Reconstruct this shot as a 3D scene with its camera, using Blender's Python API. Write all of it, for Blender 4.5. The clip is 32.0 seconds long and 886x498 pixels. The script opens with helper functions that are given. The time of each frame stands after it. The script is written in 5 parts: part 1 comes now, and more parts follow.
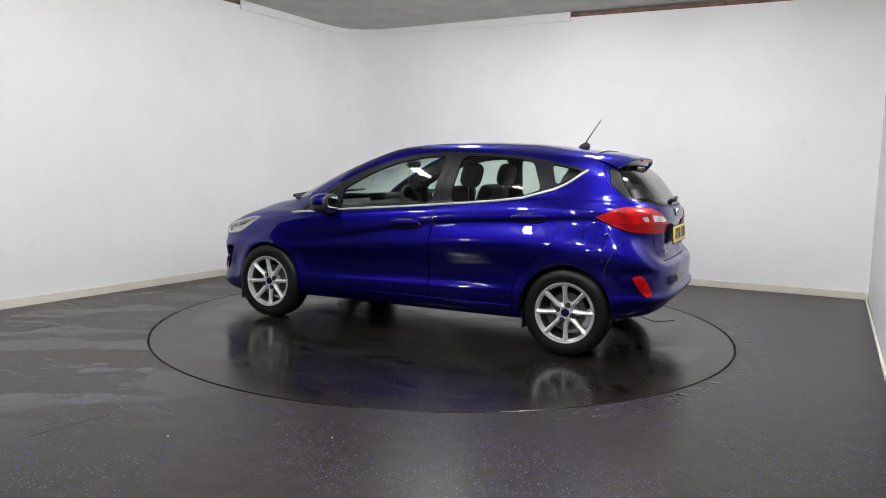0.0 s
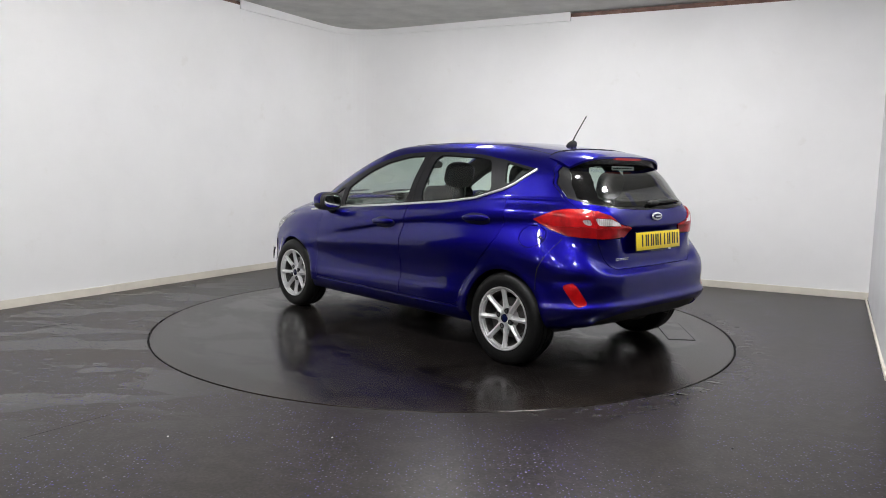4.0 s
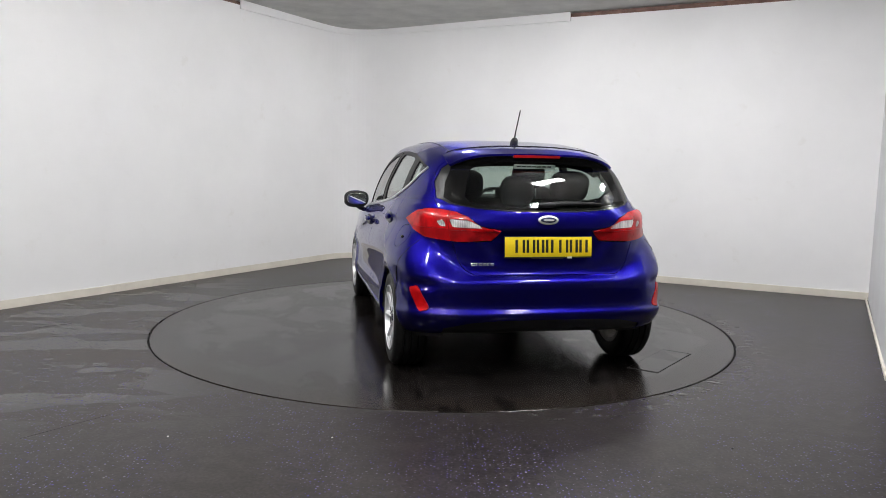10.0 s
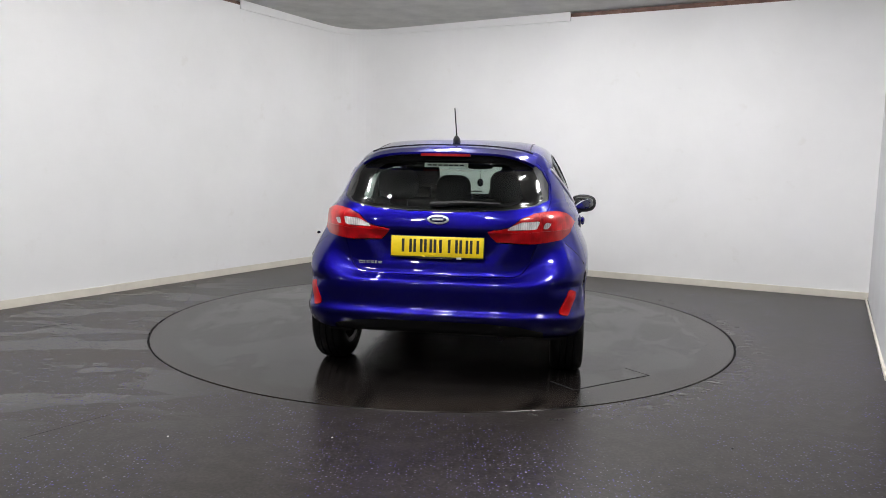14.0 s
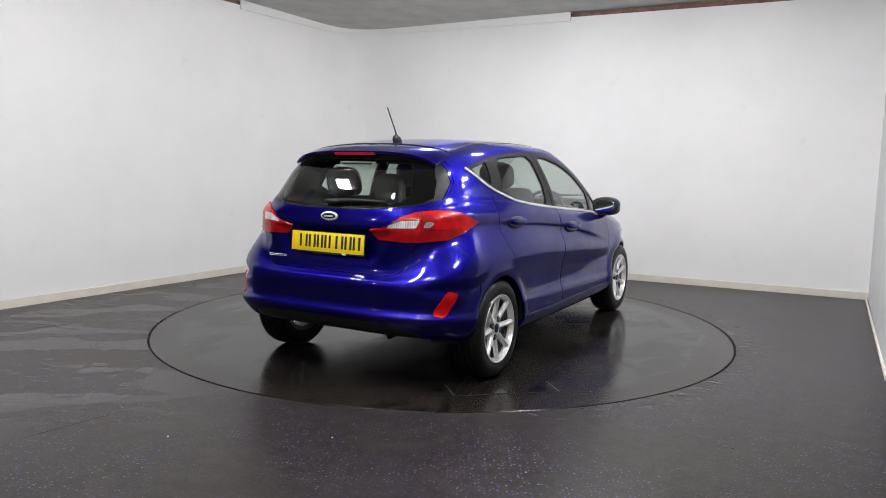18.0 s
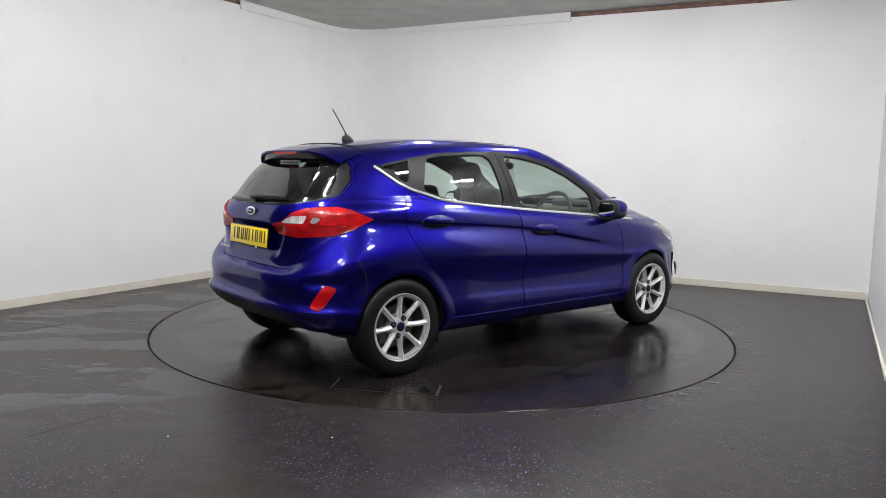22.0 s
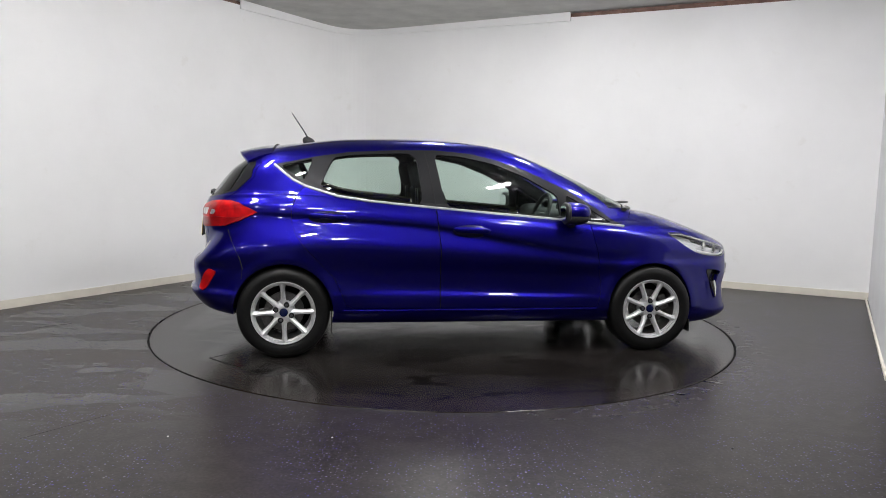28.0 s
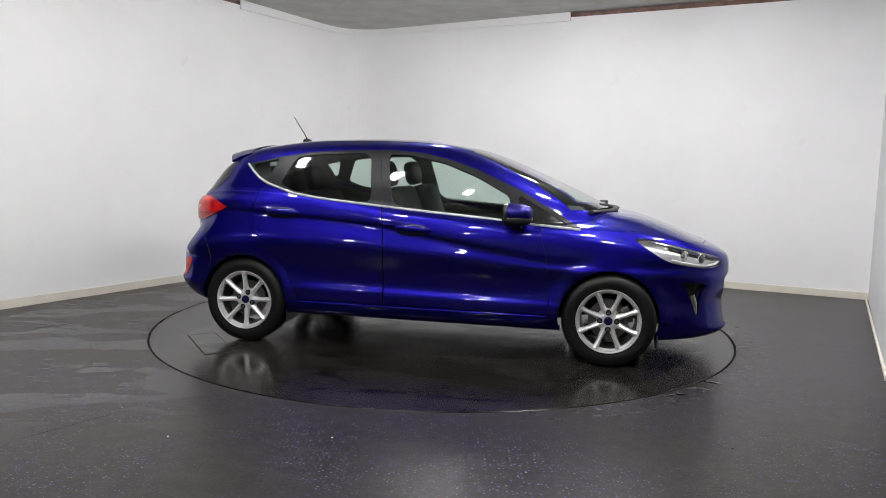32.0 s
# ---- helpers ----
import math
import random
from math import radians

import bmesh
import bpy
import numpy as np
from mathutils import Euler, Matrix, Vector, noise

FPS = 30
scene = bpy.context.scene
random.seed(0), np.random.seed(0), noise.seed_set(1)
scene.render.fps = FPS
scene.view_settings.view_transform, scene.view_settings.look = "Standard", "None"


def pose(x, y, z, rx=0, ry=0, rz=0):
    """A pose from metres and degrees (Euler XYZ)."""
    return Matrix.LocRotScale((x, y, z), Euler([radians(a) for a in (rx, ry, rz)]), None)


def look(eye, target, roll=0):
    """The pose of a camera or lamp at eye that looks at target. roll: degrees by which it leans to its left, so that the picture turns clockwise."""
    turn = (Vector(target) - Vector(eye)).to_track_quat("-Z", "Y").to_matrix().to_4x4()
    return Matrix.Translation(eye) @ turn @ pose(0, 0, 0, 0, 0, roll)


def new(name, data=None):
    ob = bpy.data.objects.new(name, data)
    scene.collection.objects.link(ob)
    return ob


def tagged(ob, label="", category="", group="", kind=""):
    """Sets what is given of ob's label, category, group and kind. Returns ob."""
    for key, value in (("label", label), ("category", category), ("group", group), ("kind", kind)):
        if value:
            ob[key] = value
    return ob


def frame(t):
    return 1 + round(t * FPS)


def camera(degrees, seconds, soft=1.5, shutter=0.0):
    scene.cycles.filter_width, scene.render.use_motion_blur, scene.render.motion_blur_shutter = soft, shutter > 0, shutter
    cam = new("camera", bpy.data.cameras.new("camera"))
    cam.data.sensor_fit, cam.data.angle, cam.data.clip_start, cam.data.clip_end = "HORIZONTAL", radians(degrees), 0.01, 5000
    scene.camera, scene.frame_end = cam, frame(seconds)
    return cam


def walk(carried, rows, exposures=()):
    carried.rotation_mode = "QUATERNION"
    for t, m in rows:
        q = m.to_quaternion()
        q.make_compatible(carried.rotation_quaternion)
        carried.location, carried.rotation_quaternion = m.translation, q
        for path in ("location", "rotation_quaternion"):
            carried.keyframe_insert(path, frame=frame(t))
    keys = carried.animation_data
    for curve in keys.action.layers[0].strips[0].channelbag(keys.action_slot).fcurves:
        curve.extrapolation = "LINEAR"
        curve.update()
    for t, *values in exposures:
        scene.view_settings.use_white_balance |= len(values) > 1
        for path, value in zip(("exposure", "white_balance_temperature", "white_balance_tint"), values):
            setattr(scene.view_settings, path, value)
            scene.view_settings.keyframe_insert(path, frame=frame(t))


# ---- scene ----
# camera: it stands still on a tripod
cam = camera(62.25, 32.0, soft=0.75)
EYE = (0.0, -5.864, 1.257)
AIM = (-0.00375, -0.0018, 0.5907)
walk(cam, [(0.0, look(EYE, AIM, 1.055)), (32.0, look(EYE, AIM, 1.055))])

# ---- light ----
world = bpy.data.worlds.new("world")
scene.world = world
world.use_nodes = True
world.node_tree.nodes["Background"].inputs[0].default_value = (0.5, 0.5, 0.5, 1)
world.node_tree.nodes["Background"].inputs[1].default_value = 0.0
scene.view_settings.exposure = 0.0

WHEELBASE = 2.493
TURN_0, TURN_RATE = 153.83, -5.182     # degrees at the start, degrees a second
CAR_X, CAR_Y = 0.0514, -0.2362         # place of the car on the turntable
DISC_R = 2.213


# ---- materials ----
def material(name):
    m = bpy.data.materials.new(name)
    m.use_nodes = True
    nt = m.node_tree
    nt.nodes.clear()
    out = nt.nodes.new("ShaderNodeOutputMaterial")
    bsdf = nt.nodes.new("ShaderNodeBsdfPrincipled")
    nt.links.new(bsdf.outputs[0], out.inputs[0])
    return m, nt, bsdf, out


def node(nt, kind, **inputs):
    n = nt.nodes.new(kind)
    for k, v in inputs.items():
        n.inputs[k.replace("_", " ")].default_value = v
    return n


def noise_ramp(nt, scale, c0, c1, p0=0.35, p1=0.65, detail=6.0, coords="Object", rough=0.6):
    co = nt.nodes.new("ShaderNodeTexCoord")
    n = node(nt, "ShaderNodeTexNoise", Scale=scale, Detail=detail, Roughness=rough)
    nt.links.new(co.outputs[coords], n.inputs["Vector"])
    r = nt.nodes.new("ShaderNodeValToRGB")
    r.color_ramp.elements[0].position, r.color_ramp.elements[1].position = p0, p1
    r.color_ramp.elements[0].color, r.color_ramp.elements[1].color = (*c0, 1), (*c1, 1)
    nt.links.new(n.outputs["Fac"], r.inputs["Fac"])
    return r, n


def simple(name, color, rough=0.5, metal=0.0, vary=0.08, scale=30.0, bump=0.0, coat=0.0, spec=0.5):
    m, nt, b, _ = material(name)
    lo = tuple(c * (1 - vary) for c in color)
    hi = tuple(min(1, c * (1 + vary)) for c in color)
    r, n = noise_ramp(nt, scale, lo, hi)
    nt.links.new(r.outputs[0], b.inputs["Base Color"])
    b.inputs["Roughness"].default_value = rough
    b.inputs["Metallic"].default_value = metal
    b.inputs["Coat Weight"].default_value = coat
    b.inputs["Coat Roughness"].default_value = 0.03
    b.inputs["Specular IOR Level"].default_value = spec
    if bump:
        bp = node(nt, "ShaderNodeBump", Strength=bump, Distance=0.002)
        nt.links.new(n.outputs["Fac"], bp.inputs["Height"])
        nt.links.new(bp.outputs[0], b.inputs["Normal"])
    return m


def glow(name, color, strength):
    m, nt, b, _ = material(name)
    b.inputs["Base Color"].default_value = (0.9, 0.9, 0.9, 1)
    b.inputs["Emission Color"].default_value = (*color, 1)
    b.inputs["Emission Strength"].default_value = strength
    return m


def glass(name, tint, gloss=0.02):
    """A thin pane: clear with a tint, and gloss by Fresnel."""
    m, nt, b, out = material(name)
    nt.nodes.remove(b)
    tr = nt.nodes.new("ShaderNodeBsdfTransparent")
    tr.inputs[0].default_value = (*tint, 1)
    gl = node(nt, "ShaderNodeBsdfGlossy", Roughness=gloss)
    lw = node(nt, "ShaderNodeLayerWeight", Blend=0.5)
    pw = nt.nodes.new("ShaderNodeMath")
    pw.operation = "POWER"
    pw.inputs[1].default_value = 3.2
    fr = nt.nodes.new("ShaderNodeMath")
    fr.operation = "MULTIPLY_ADD"
    fr.inputs[1].default_value, fr.inputs[2].default_value = 0.92, 0.06
    nt.links.new(lw.outputs["Facing"], pw.inputs[0])
    nt.links.new(pw.outputs[0], fr.inputs[0])
    mx = nt.nodes.new("ShaderNodeMixShader")
    nt.links.new(fr.outputs[0], mx.inputs[0])
    nt.links.new(tr.outputs[0], mx.inputs[1])
    nt.links.new(gl.outputs[0], mx.inputs[2])
    nt.links.new(mx.outputs[0], out.inputs[0])
    return m


def metallic_paint(name, color, deep):
    """Flake paint under clear lacquer: bright flakes over a deep base."""
    m, nt, b, _ = material(name)
    co = nt.nodes.new("ShaderNodeTexCoord")
    vo = node(nt, "ShaderNodeTexVoronoi", Scale=900.0)
    nt.links.new(co.outputs["Object"], vo.inputs["Vector"])
    mix = nt.nodes.new("ShaderNodeMix")
    mix.data_type = "RGBA"
    mix.inputs[6].default_value, mix.inputs[7].default_value = (*deep, 1), (*color, 1)
    nt.links.new(vo.outputs["Color"], mix.inputs[0])
    nt.links.new(mix.outputs[2], b.inputs["Base Color"])
    dust, dn = noise_ramp(nt, 6.0, (0.38, 0.38, 0.38), (0.44, 0.44, 0.44))
    nt.links.new(dust.outputs[0], b.inputs["Roughness"])
    b.inputs["Metallic"].default_value = 0.95
    b.inputs["Specular Tint"].default_value = (0.10, 0.06, 0.6, 1)
    b.inputs["Specular IOR Level"].default_value = 0.2
    b.inputs["Coat Weight"].default_value = 1.0
    b.inputs["Coat IOR"].default_value = 1.43
    b.inputs["Coat Roughness"].default_value = 0.015
    wave = node(nt, "ShaderNodeTexNoise", Scale=90.0, Detail=2.0)
    nt.links.new(co.outputs["Object"], wave.inputs["Vector"])
    bp = node(nt, "ShaderNodeBump", Strength=0.012, Distance=0.001)
    nt.links.new(wave.outputs["Fac"], bp.inputs["Height"])
    nt.links.new(bp.outputs[0], b.inputs["Coat Normal"])
    return m


def ribbed(name, c0, c1, ribs=0.03, gloss=0.6):
    """Coloured lamp lens: cells of the reflector show through a smooth glossy face."""
    m, nt, b, _ = material(name)
    co = nt.nodes.new("ShaderNodeTexCoord")
    wv = node(nt, "ShaderNodeTexWave", Scale=26.0, Distortion=2.2)
    wv.inputs["Detail Scale"].default_value = 2.0
    wv.bands_direction = "Y"
    nt.links.new(co.outputs["Object"], wv.inputs["Vector"])
    cells = node(nt, "ShaderNodeTexNoise", Scale=16.0, Detail=2.0)
    nt.links.new(co.outputs["Object"], cells.inputs["Vector"])
    mixed = math_node(nt, "ADD", math_node(nt, "MULTIPLY", wv.outputs["Fac"], ribs), math_node(nt, "MULTIPLY", cells.outputs["Fac"], 1.05 - ribs))
    r = nt.nodes.new("ShaderNodeValToRGB")
    r.color_ramp.elements[0].position, r.color_ramp.elements[1].position = 0.30, 0.78
    r.color_ramp.elements[0].color, r.color_ramp.elements[1].color = (*c1, 1), (*c0, 1)
    nt.links.new(mixed, r.inputs["Fac"])
    nt.links.new(r.outputs[0], b.inputs["Base Color"])
    b.inputs["Roughness"].default_value = 0.35
    b.inputs["Specular IOR Level"].default_value = 0.2
    b.inputs["Coat Weight"].default_value = gloss
    b.inputs["Coat Roughness"].default_value = 0.02
    bp = node(nt, "ShaderNodeBump", Strength=0.05, Distance=0.002)
    nt.links.new(wv.outputs["Fac"], bp.inputs["Height"])
    nt.links.new(bp.outputs[0], b.inputs["Normal"])
    return m


def math_node(nt, op, a, b=None, clamp=False):
    n = nt.nodes.new("ShaderNodeMath")
    n.operation, n.use_clamp = op, clamp
    for i, v in enumerate((a, b)):
        if v is None:
            continue
        if isinstance(v, (int, float)):
            n.inputs[i].default_value = v
        else:
            nt.links.new(v, n.inputs[i])
    return n.outputs[0]


def stepped(nt, value, lo, hi):
    n = nt.nodes.new("ShaderNodeMapRange")
    n.interpolation_type = "SMOOTHSTEP"
    n.inputs[1].default_value, n.inputs[2].default_value = lo, hi
    nt.links.new(value, n.inputs[0])
    return n.outputs[0]


def blend(nt, fac, a, b):
    n = nt.nodes.new("ShaderNodeMix")
    n.data_type = "RGBA"
    nt.links.new(fac, n.inputs[0])
    for i, v in ((6, a), (7, b)):
        if isinstance(v, tuple):
            n.inputs[i].default_value = (*v, 1)
        else:
            nt.links.new(v, n.inputs[i])
    return n.outputs[2]


def floor_material(name, disc):
    """Dark speckled resin floor: damp sheen, dried water stains, drips beside the turntable with the wall's reflection
    in their colour.
    """
    m, nt, b, _ = material(name)
    co = nt.nodes.new("ShaderNodeTexCoord")
    P = co.outputs["Object"]

    def tex(scale, detail=5.0, stretch=None, rough=0.55, turn=0.0, distort=0.0):
        v = P
        if stretch:
            mp = nt.nodes.new("ShaderNodeMapping")
            mp.inputs["Rotation"].default_value = (0, 0, radians(turn))
            mp.inputs["Scale"].default_value = stretch
            nt.links.new(P, mp.inputs[0])
            v = mp.outputs[0]
        n = node(nt, "ShaderNodeTexNoise", Scale=scale, Detail=detail, Roughness=rough, Distortion=distort)
        nt.links.new(v, n.inputs["Vector"])
        return n.outputs["Fac"]
    def times(*fs):
        v = fs[0]
        for f in fs[1:]:
            v = math_node(nt, "MULTIPLY", v, f)
        return v

    def less(f):
        return math_node(nt, "SUBTRACT", 1.0, f)
    tone = stepped(nt, tex(1.1), 0.3, 0.7)
    k = 0.62 if disc else 1.2
    col = blend(nt, tone, (0.0150 * k, 0.0122 * k, 0.0112 * k), (0.0215 * k, 0.0182 * k, 0.0170 * k))
    fine = stepped(nt, tex(60.0, 3.0), 0.35, 0.65)
    col = blend(nt, times(fine, 0.85), col, (0.036 * k, 0.0312 * k, 0.0300 * k))
    mottle = stepped(nt, tex(11.0, 4.0), 0.40, 0.62)
    col = blend(nt, times(mottle, 0.45), col, (0.0115, 0.0092, 0.0086))
    sep = nt.nodes.new("ShaderNodeSeparateXYZ")
    nt.links.new(P, sep.inputs[0])
    x, y = sep.outputs[0], sep.outputs[1]
    r = math_node(nt, "SQRT", math_node(nt, "ADD", times(x, x), times(y, y)))
    if disc:
        # wet film with ragged edges, dark blots in it, a dry brownish rim
        pool = stepped(nt, tex(1.25, 6.0, (1.0, 1.5, 1.0), 0.58, 20, 0.5), 0.46, 0.56)
        blot = stepped(nt, tex(3.6, 6.0, (1.0, 1.9, 1.0), 0.58, -30, 0.5), 0.56, 0.60)
        edge = stepped(nt, math_node(nt, "ADD", r, times(tex(2.0, 4.0), 0.35)), 2.12, 2.22)
        wet = times(math_node(nt, "MAXIMUM", pool, blot), less(edge))
        scum = times(stepped(nt, tex(3.4, 8.0, (1.0, 2.4, 1.0), 0.62, 10, 0.8), 0.58, 0.64), less(wet))
        col = blend(nt, times(scum, 0.45), col, (0.036, 0.034, 0.033))
        col = blend(nt, times(edge, 0.55), col, (0.024, 0.018, 0.0145))
        col = blend(nt, times(pool, 0.40), col, (0.0075, 0.0062, 0.0060))
        col = blend(nt, times(blot, 0.85), col, (0.0040, 0.0034, 0.0033))
        rough = (0.235, 0.155)
    else:
        # dried and damp streaks on one side, drops flung off round the turntable
        side = less(stepped(nt, math_node(nt, "ADD", x, times(y, 0.25)), -2.5, -1.3))
        near = stepped(nt, y, -2.9, -1.9)
        broad = stepped(nt, tex(1.15, 5.0, (1.0, 3.0, 1.0), 0.48, -16, 0.3), 0.515, 0.535)
        dashes = stepped(nt, tex(7.0, 3.0, (1.0, 2.6, 1.0), 0.50, -16, 0.2), 0.625, 0.65)
        streak = times(math_node(nt, "MAXIMUM", broad, dashes), side, near)
        rust = times(stepped(nt, tex(0.9, 5.0, (1.0, 3.0, 1.0), 0.55, -16, 0.4), 0.48, 0.62), side, near)
        col = blend(nt, times(rust, 0.55), col, (0.034, 0.023, 0.016))
        col = blend(nt, times(streak, 0.80), col, (0.056, 0.055, 0.055))
        band = times(stepped(nt, r, 2.225, 2.25), less(stepped(nt, r, 2.30, 2.48)), stepped(nt, x, 0.0, 1.0))
        drip_glint = times(stepped(nt, tex(13.0, 3.0, (1.0, 1.5, 1.0), 0.50, 0, 0.2), 0.57, 0.61), band)
        # the drops' paler colour holds the white wall's reflection
        col = blend(nt, times(drip_glint, 0.5), col, (0.085, 0.085, 0.085))
        wet = math_node(nt, "MAXIMUM", drip_glint, times(streak, 0.45))
        rough = (0.335, 0.16)
        flecks = nt.nodes.new("ShaderNodeTexVoronoi")
        flecks.voronoi_dimensions = "2D"
        flecks.inputs["Scale"].default_value = 55.0
        nt.links.new(P, flecks.inputs["Vector"])
        pick = nt.nodes.new("ShaderNodeSeparateColor")
        nt.links.new(flecks.outputs["Color"], pick.inputs[0])
        dot = times(math_node(nt, "LESS_THAN", flecks.outputs["Distance"], math_node(nt, "MULTIPLY", pick.outputs[2], 0.25)), math_node(nt, "GREATER_THAN", pick.outputs[0], 0.48))
        dot = times(dot, stepped(nt, tex(1.4, 4.0), 0.36, 0.60))
        fleck_col = blend(nt, pick.outputs[1], (0.050, 0.036, 0.34), (0.22, 0.20, 0.24))
        col = blend(nt, dot, col, fleck_col)
    nt.links.new(col, b.inputs["Base Color"])
    b.inputs["Specular IOR Level"].default_value = 0.235 if disc else 0.18
    ro = nt.nodes.new("ShaderNodeMapRange")
    ro.inputs[3].default_value, ro.inputs[4].default_value = rough
    nt.links.new(wet, ro.inputs[0])
    nt.links.new(ro.outputs[0], b.inputs["Roughness"])
    bp = node(nt, "ShaderNodeBump", Distance=0.001)
    nt.links.new(times(less(wet), 0.16 if disc else 0.38), bp.inputs["Strength"])
    nt.links.new(tex(45.0, 3.0), bp.inputs["Height"])
    nt.links.new(bp.outputs[0], b.inputs["Normal"])
    return m


def wall_material():
    m, nt, b, _ = material("white_wall_paint")
    r, _n = noise_ramp(nt, 1.2, (0.79, 0.785, 0.785), (0.83, 0.825, 0.825))
    d, _n2 = noise_ramp(nt, 5.0, (0.93, 0.92, 0.90), (1.0, 1.0, 1.0), 0.28, 0.36, 8.0)
    mul = nt.nodes.new("ShaderNodeMix")
    mul.data_type, mul.blend_type = "RGBA", "MULTIPLY"
    mul.inputs[0].default_value = 0.6
    nt.links.new(r.outputs[0], mul.inputs[6])
    nt.links.new(d.outputs[0], mul.inputs[7])
    nt.links.new(mul.outputs[2], b.inputs["Base Color"])
    b.inputs["Roughness"].default_value = 0.55
    co = nt.nodes.new("ShaderNodeTexCoord")
    n = node(nt, "ShaderNodeTexNoise", Scale=35.0, Detail=4.0)
    nt.links.new(co.outputs["Object"], n.inputs["Vector"])
    bp = node(nt, "ShaderNodeBump", Strength=0.06, Distance=0.002)
    nt.links.new(n.outputs["Fac"], bp.inputs["Height"])
    nt.links.new(bp.outputs[0], b.inputs["Normal"])
    return m


WALL = wall_material()
# greyer than the other wall: the side wall's shade is put into the colour
WALL_SHADED = simple("shaded_wall_grey", (0.66, 0.66, 0.675), 0.6, vary=0.04, scale=2.0)
WALL_UNSEEN_GREY = simple("unseen_grey_wall", (0.24, 0.24, 0.24), 0.7, vary=0.08, scale=2.0)
WALL_UNSEEN_DARK = simple("unseen_dark_wall", (0.06, 0.06, 0.06), 0.7, vary=0.08, scale=2.0)
PAINT = metallic_paint("blue_car_paint", (0.0078, 0.0046, 0.225), (0.0035, 0.0021, 0.118))
FLOOR = floor_material("dark_resin_floor", False)
DISC = floor_material("turntable_floor", True)
CEIL = simple("ceiling_plaster", (0.52, 0.52, 0.49), 0.85, vary=0.10, scale=3.0, bump=0.3)
SKIRTING_PAINT = simple("cream_skirting", (0.68, 0.64, 0.56), 0.5, vary=0.05, scale=6.0)
RAW_EDGE = simple("raw_brown_edge", (0.20, 0.12, 0.10), 0.9, vary=0.35, scale=9.0, bump=0.4)
GAP = simple("dark_gap", (0.006, 0.006, 0.006), 0.8)
RUBBER = simple("tyre_rubber", (0.006, 0.006, 0.006), 0.46, vary=0.3, scale=60.0, bump=0.2, spec=0.3)
LAMP = glow("lamp_glow", (0.99, 0.985, 0.985), 193.0)


LINING = simple("cabin_lining", (0.30, 0.30, 0.29), 0.9, vary=0.05)
TRIM_DARK = simple("dark_trim", (0.03, 0.03, 0.032), 0.55, vary=0.1, scale=200, bump=0.2)
FABRIC = simple("seat_fabric", (0.022, 0.022, 0.025), 0.9, vary=0.25, scale=150, bump=0.3)
CUP_SHADE = simple("shaded_cup_blue", (0.003, 0.002, 0.045), 0.4, 0.5, coat=0.6)
SURROUND_GREY = simple("satin_grey_trim", (0.011, 0.011, 0.013), 0.42, vary=0.06, scale=300, spec=0.2)
BLACK_PLASTIC = simple("black_plastic", (0.010, 0.010, 0.011), 0.5, vary=0.15, scale=250, bump=0.1)
BLADE = simple("dark_satin_blade", (0.010, 0.010, 0.011), 0.36, vary=0.1, spec=0.25)
FRIT = simple("black_glass_print", (0.004, 0.004, 0.004), 0.08, vary=0.1, spec=0.22)
BRIGHT_TRIM = simple("bright_trim", (0.82, 0.82, 0.83), 0.30, 0.6, vary=0.04)
BLACK_GLOSS = simple("gloss_black", (0.012, 0.012, 0.013), 0.15, vary=0.1)
DARK_GLASS = simple("dark_lens", (0.03, 0.03, 0.035), 0.05, vary=0.1, coat=1.0)
WHITE_PLASTIC = simple("white_plastic", (0.75, 0.75, 0.75), 0.4, vary=0.03)
YELLOW = simple("yellow_plate", (0.86, 0.62, 0.012), 0.35, vary=0.04, scale=60, coat=0.3)
CHROME = simple("chrome", (0.82, 0.82, 0.83), 0.12, 1.0, vary=0.03)
CHROME_SOFT = simple("lamp_reflector", (0.72, 0.72, 0.74), 0.25, 0.55, vary=0.1, scale=60)
ALLOY = simple("silver_alloy", (0.80, 0.80, 0.81), 0.30, 0.66, vary=0.06, scale=80, coat=0.4)
BOLT = simple("bolt_steel", (0.22, 0.22, 0.23), 0.35, 1.0)
STEEL = simple("worn_steel", (0.16, 0.155, 0.15), 0.45, 0.9, vary=0.25, scale=60)
BADGE_BLUE = simple("badge_blue", (0.004, 0.008, 0.05), 0.25, 0.2)
MIRROR = simple("mirror_silver", (0.85, 0.87, 0.86), 0.02, 1.0, vary=0.01)
RED_LENS = ribbed("red_lens", (0.62, 0.004, 0.007), (0.20, 0.001, 0.003))
REFLECTOR_RED = ribbed("red_reflector", (0.55, 0.003, 0.005), (0.30, 0.001, 0.003), 0.03, 0.25)
DEEP_RED = ribbed("deep_red_lens", (0.40, 0.003, 0.006), (0.18, 0.001, 0.003))
CLEAR_LENS = ribbed("clear_lens", (0.82, 0.80, 0.79), (0.26, 0.24, 0.24), 0.14, 0.8)
GLASS_SIDE = glass("side_glass", (0.80, 0.90, 0.85))
GLASS_REAR = glass("tinted_glass", (0.55, 0.62, 0.58))
LAMP_GLASS = glass("lamp_cover", (0.93, 0.93, 0.93))
SCRIPT = simple("bright_lettering", (0.78, 0.78, 0.80), 0.25, 0.6, vary=0.03)


# ---- mesh helpers ----
def link(name, bm, mat, parent=None, label="", smooth=True, m=None):
    me = bpy.data.meshes.new(name)
    bm.to_mesh(me)
    bm.free()
    if smooth:
        for p in me.polygons:
            p.use_smooth = True
        me.set_sharp_from_angle(angle=0.7)
    if mat:
        me.materials.append(mat)
    ob = new(name, me)
    if m is not None:
        ob.matrix_basis = m
    if parent:
        ob.parent = parent
    if label:
        ob["label"] = label
    return ob


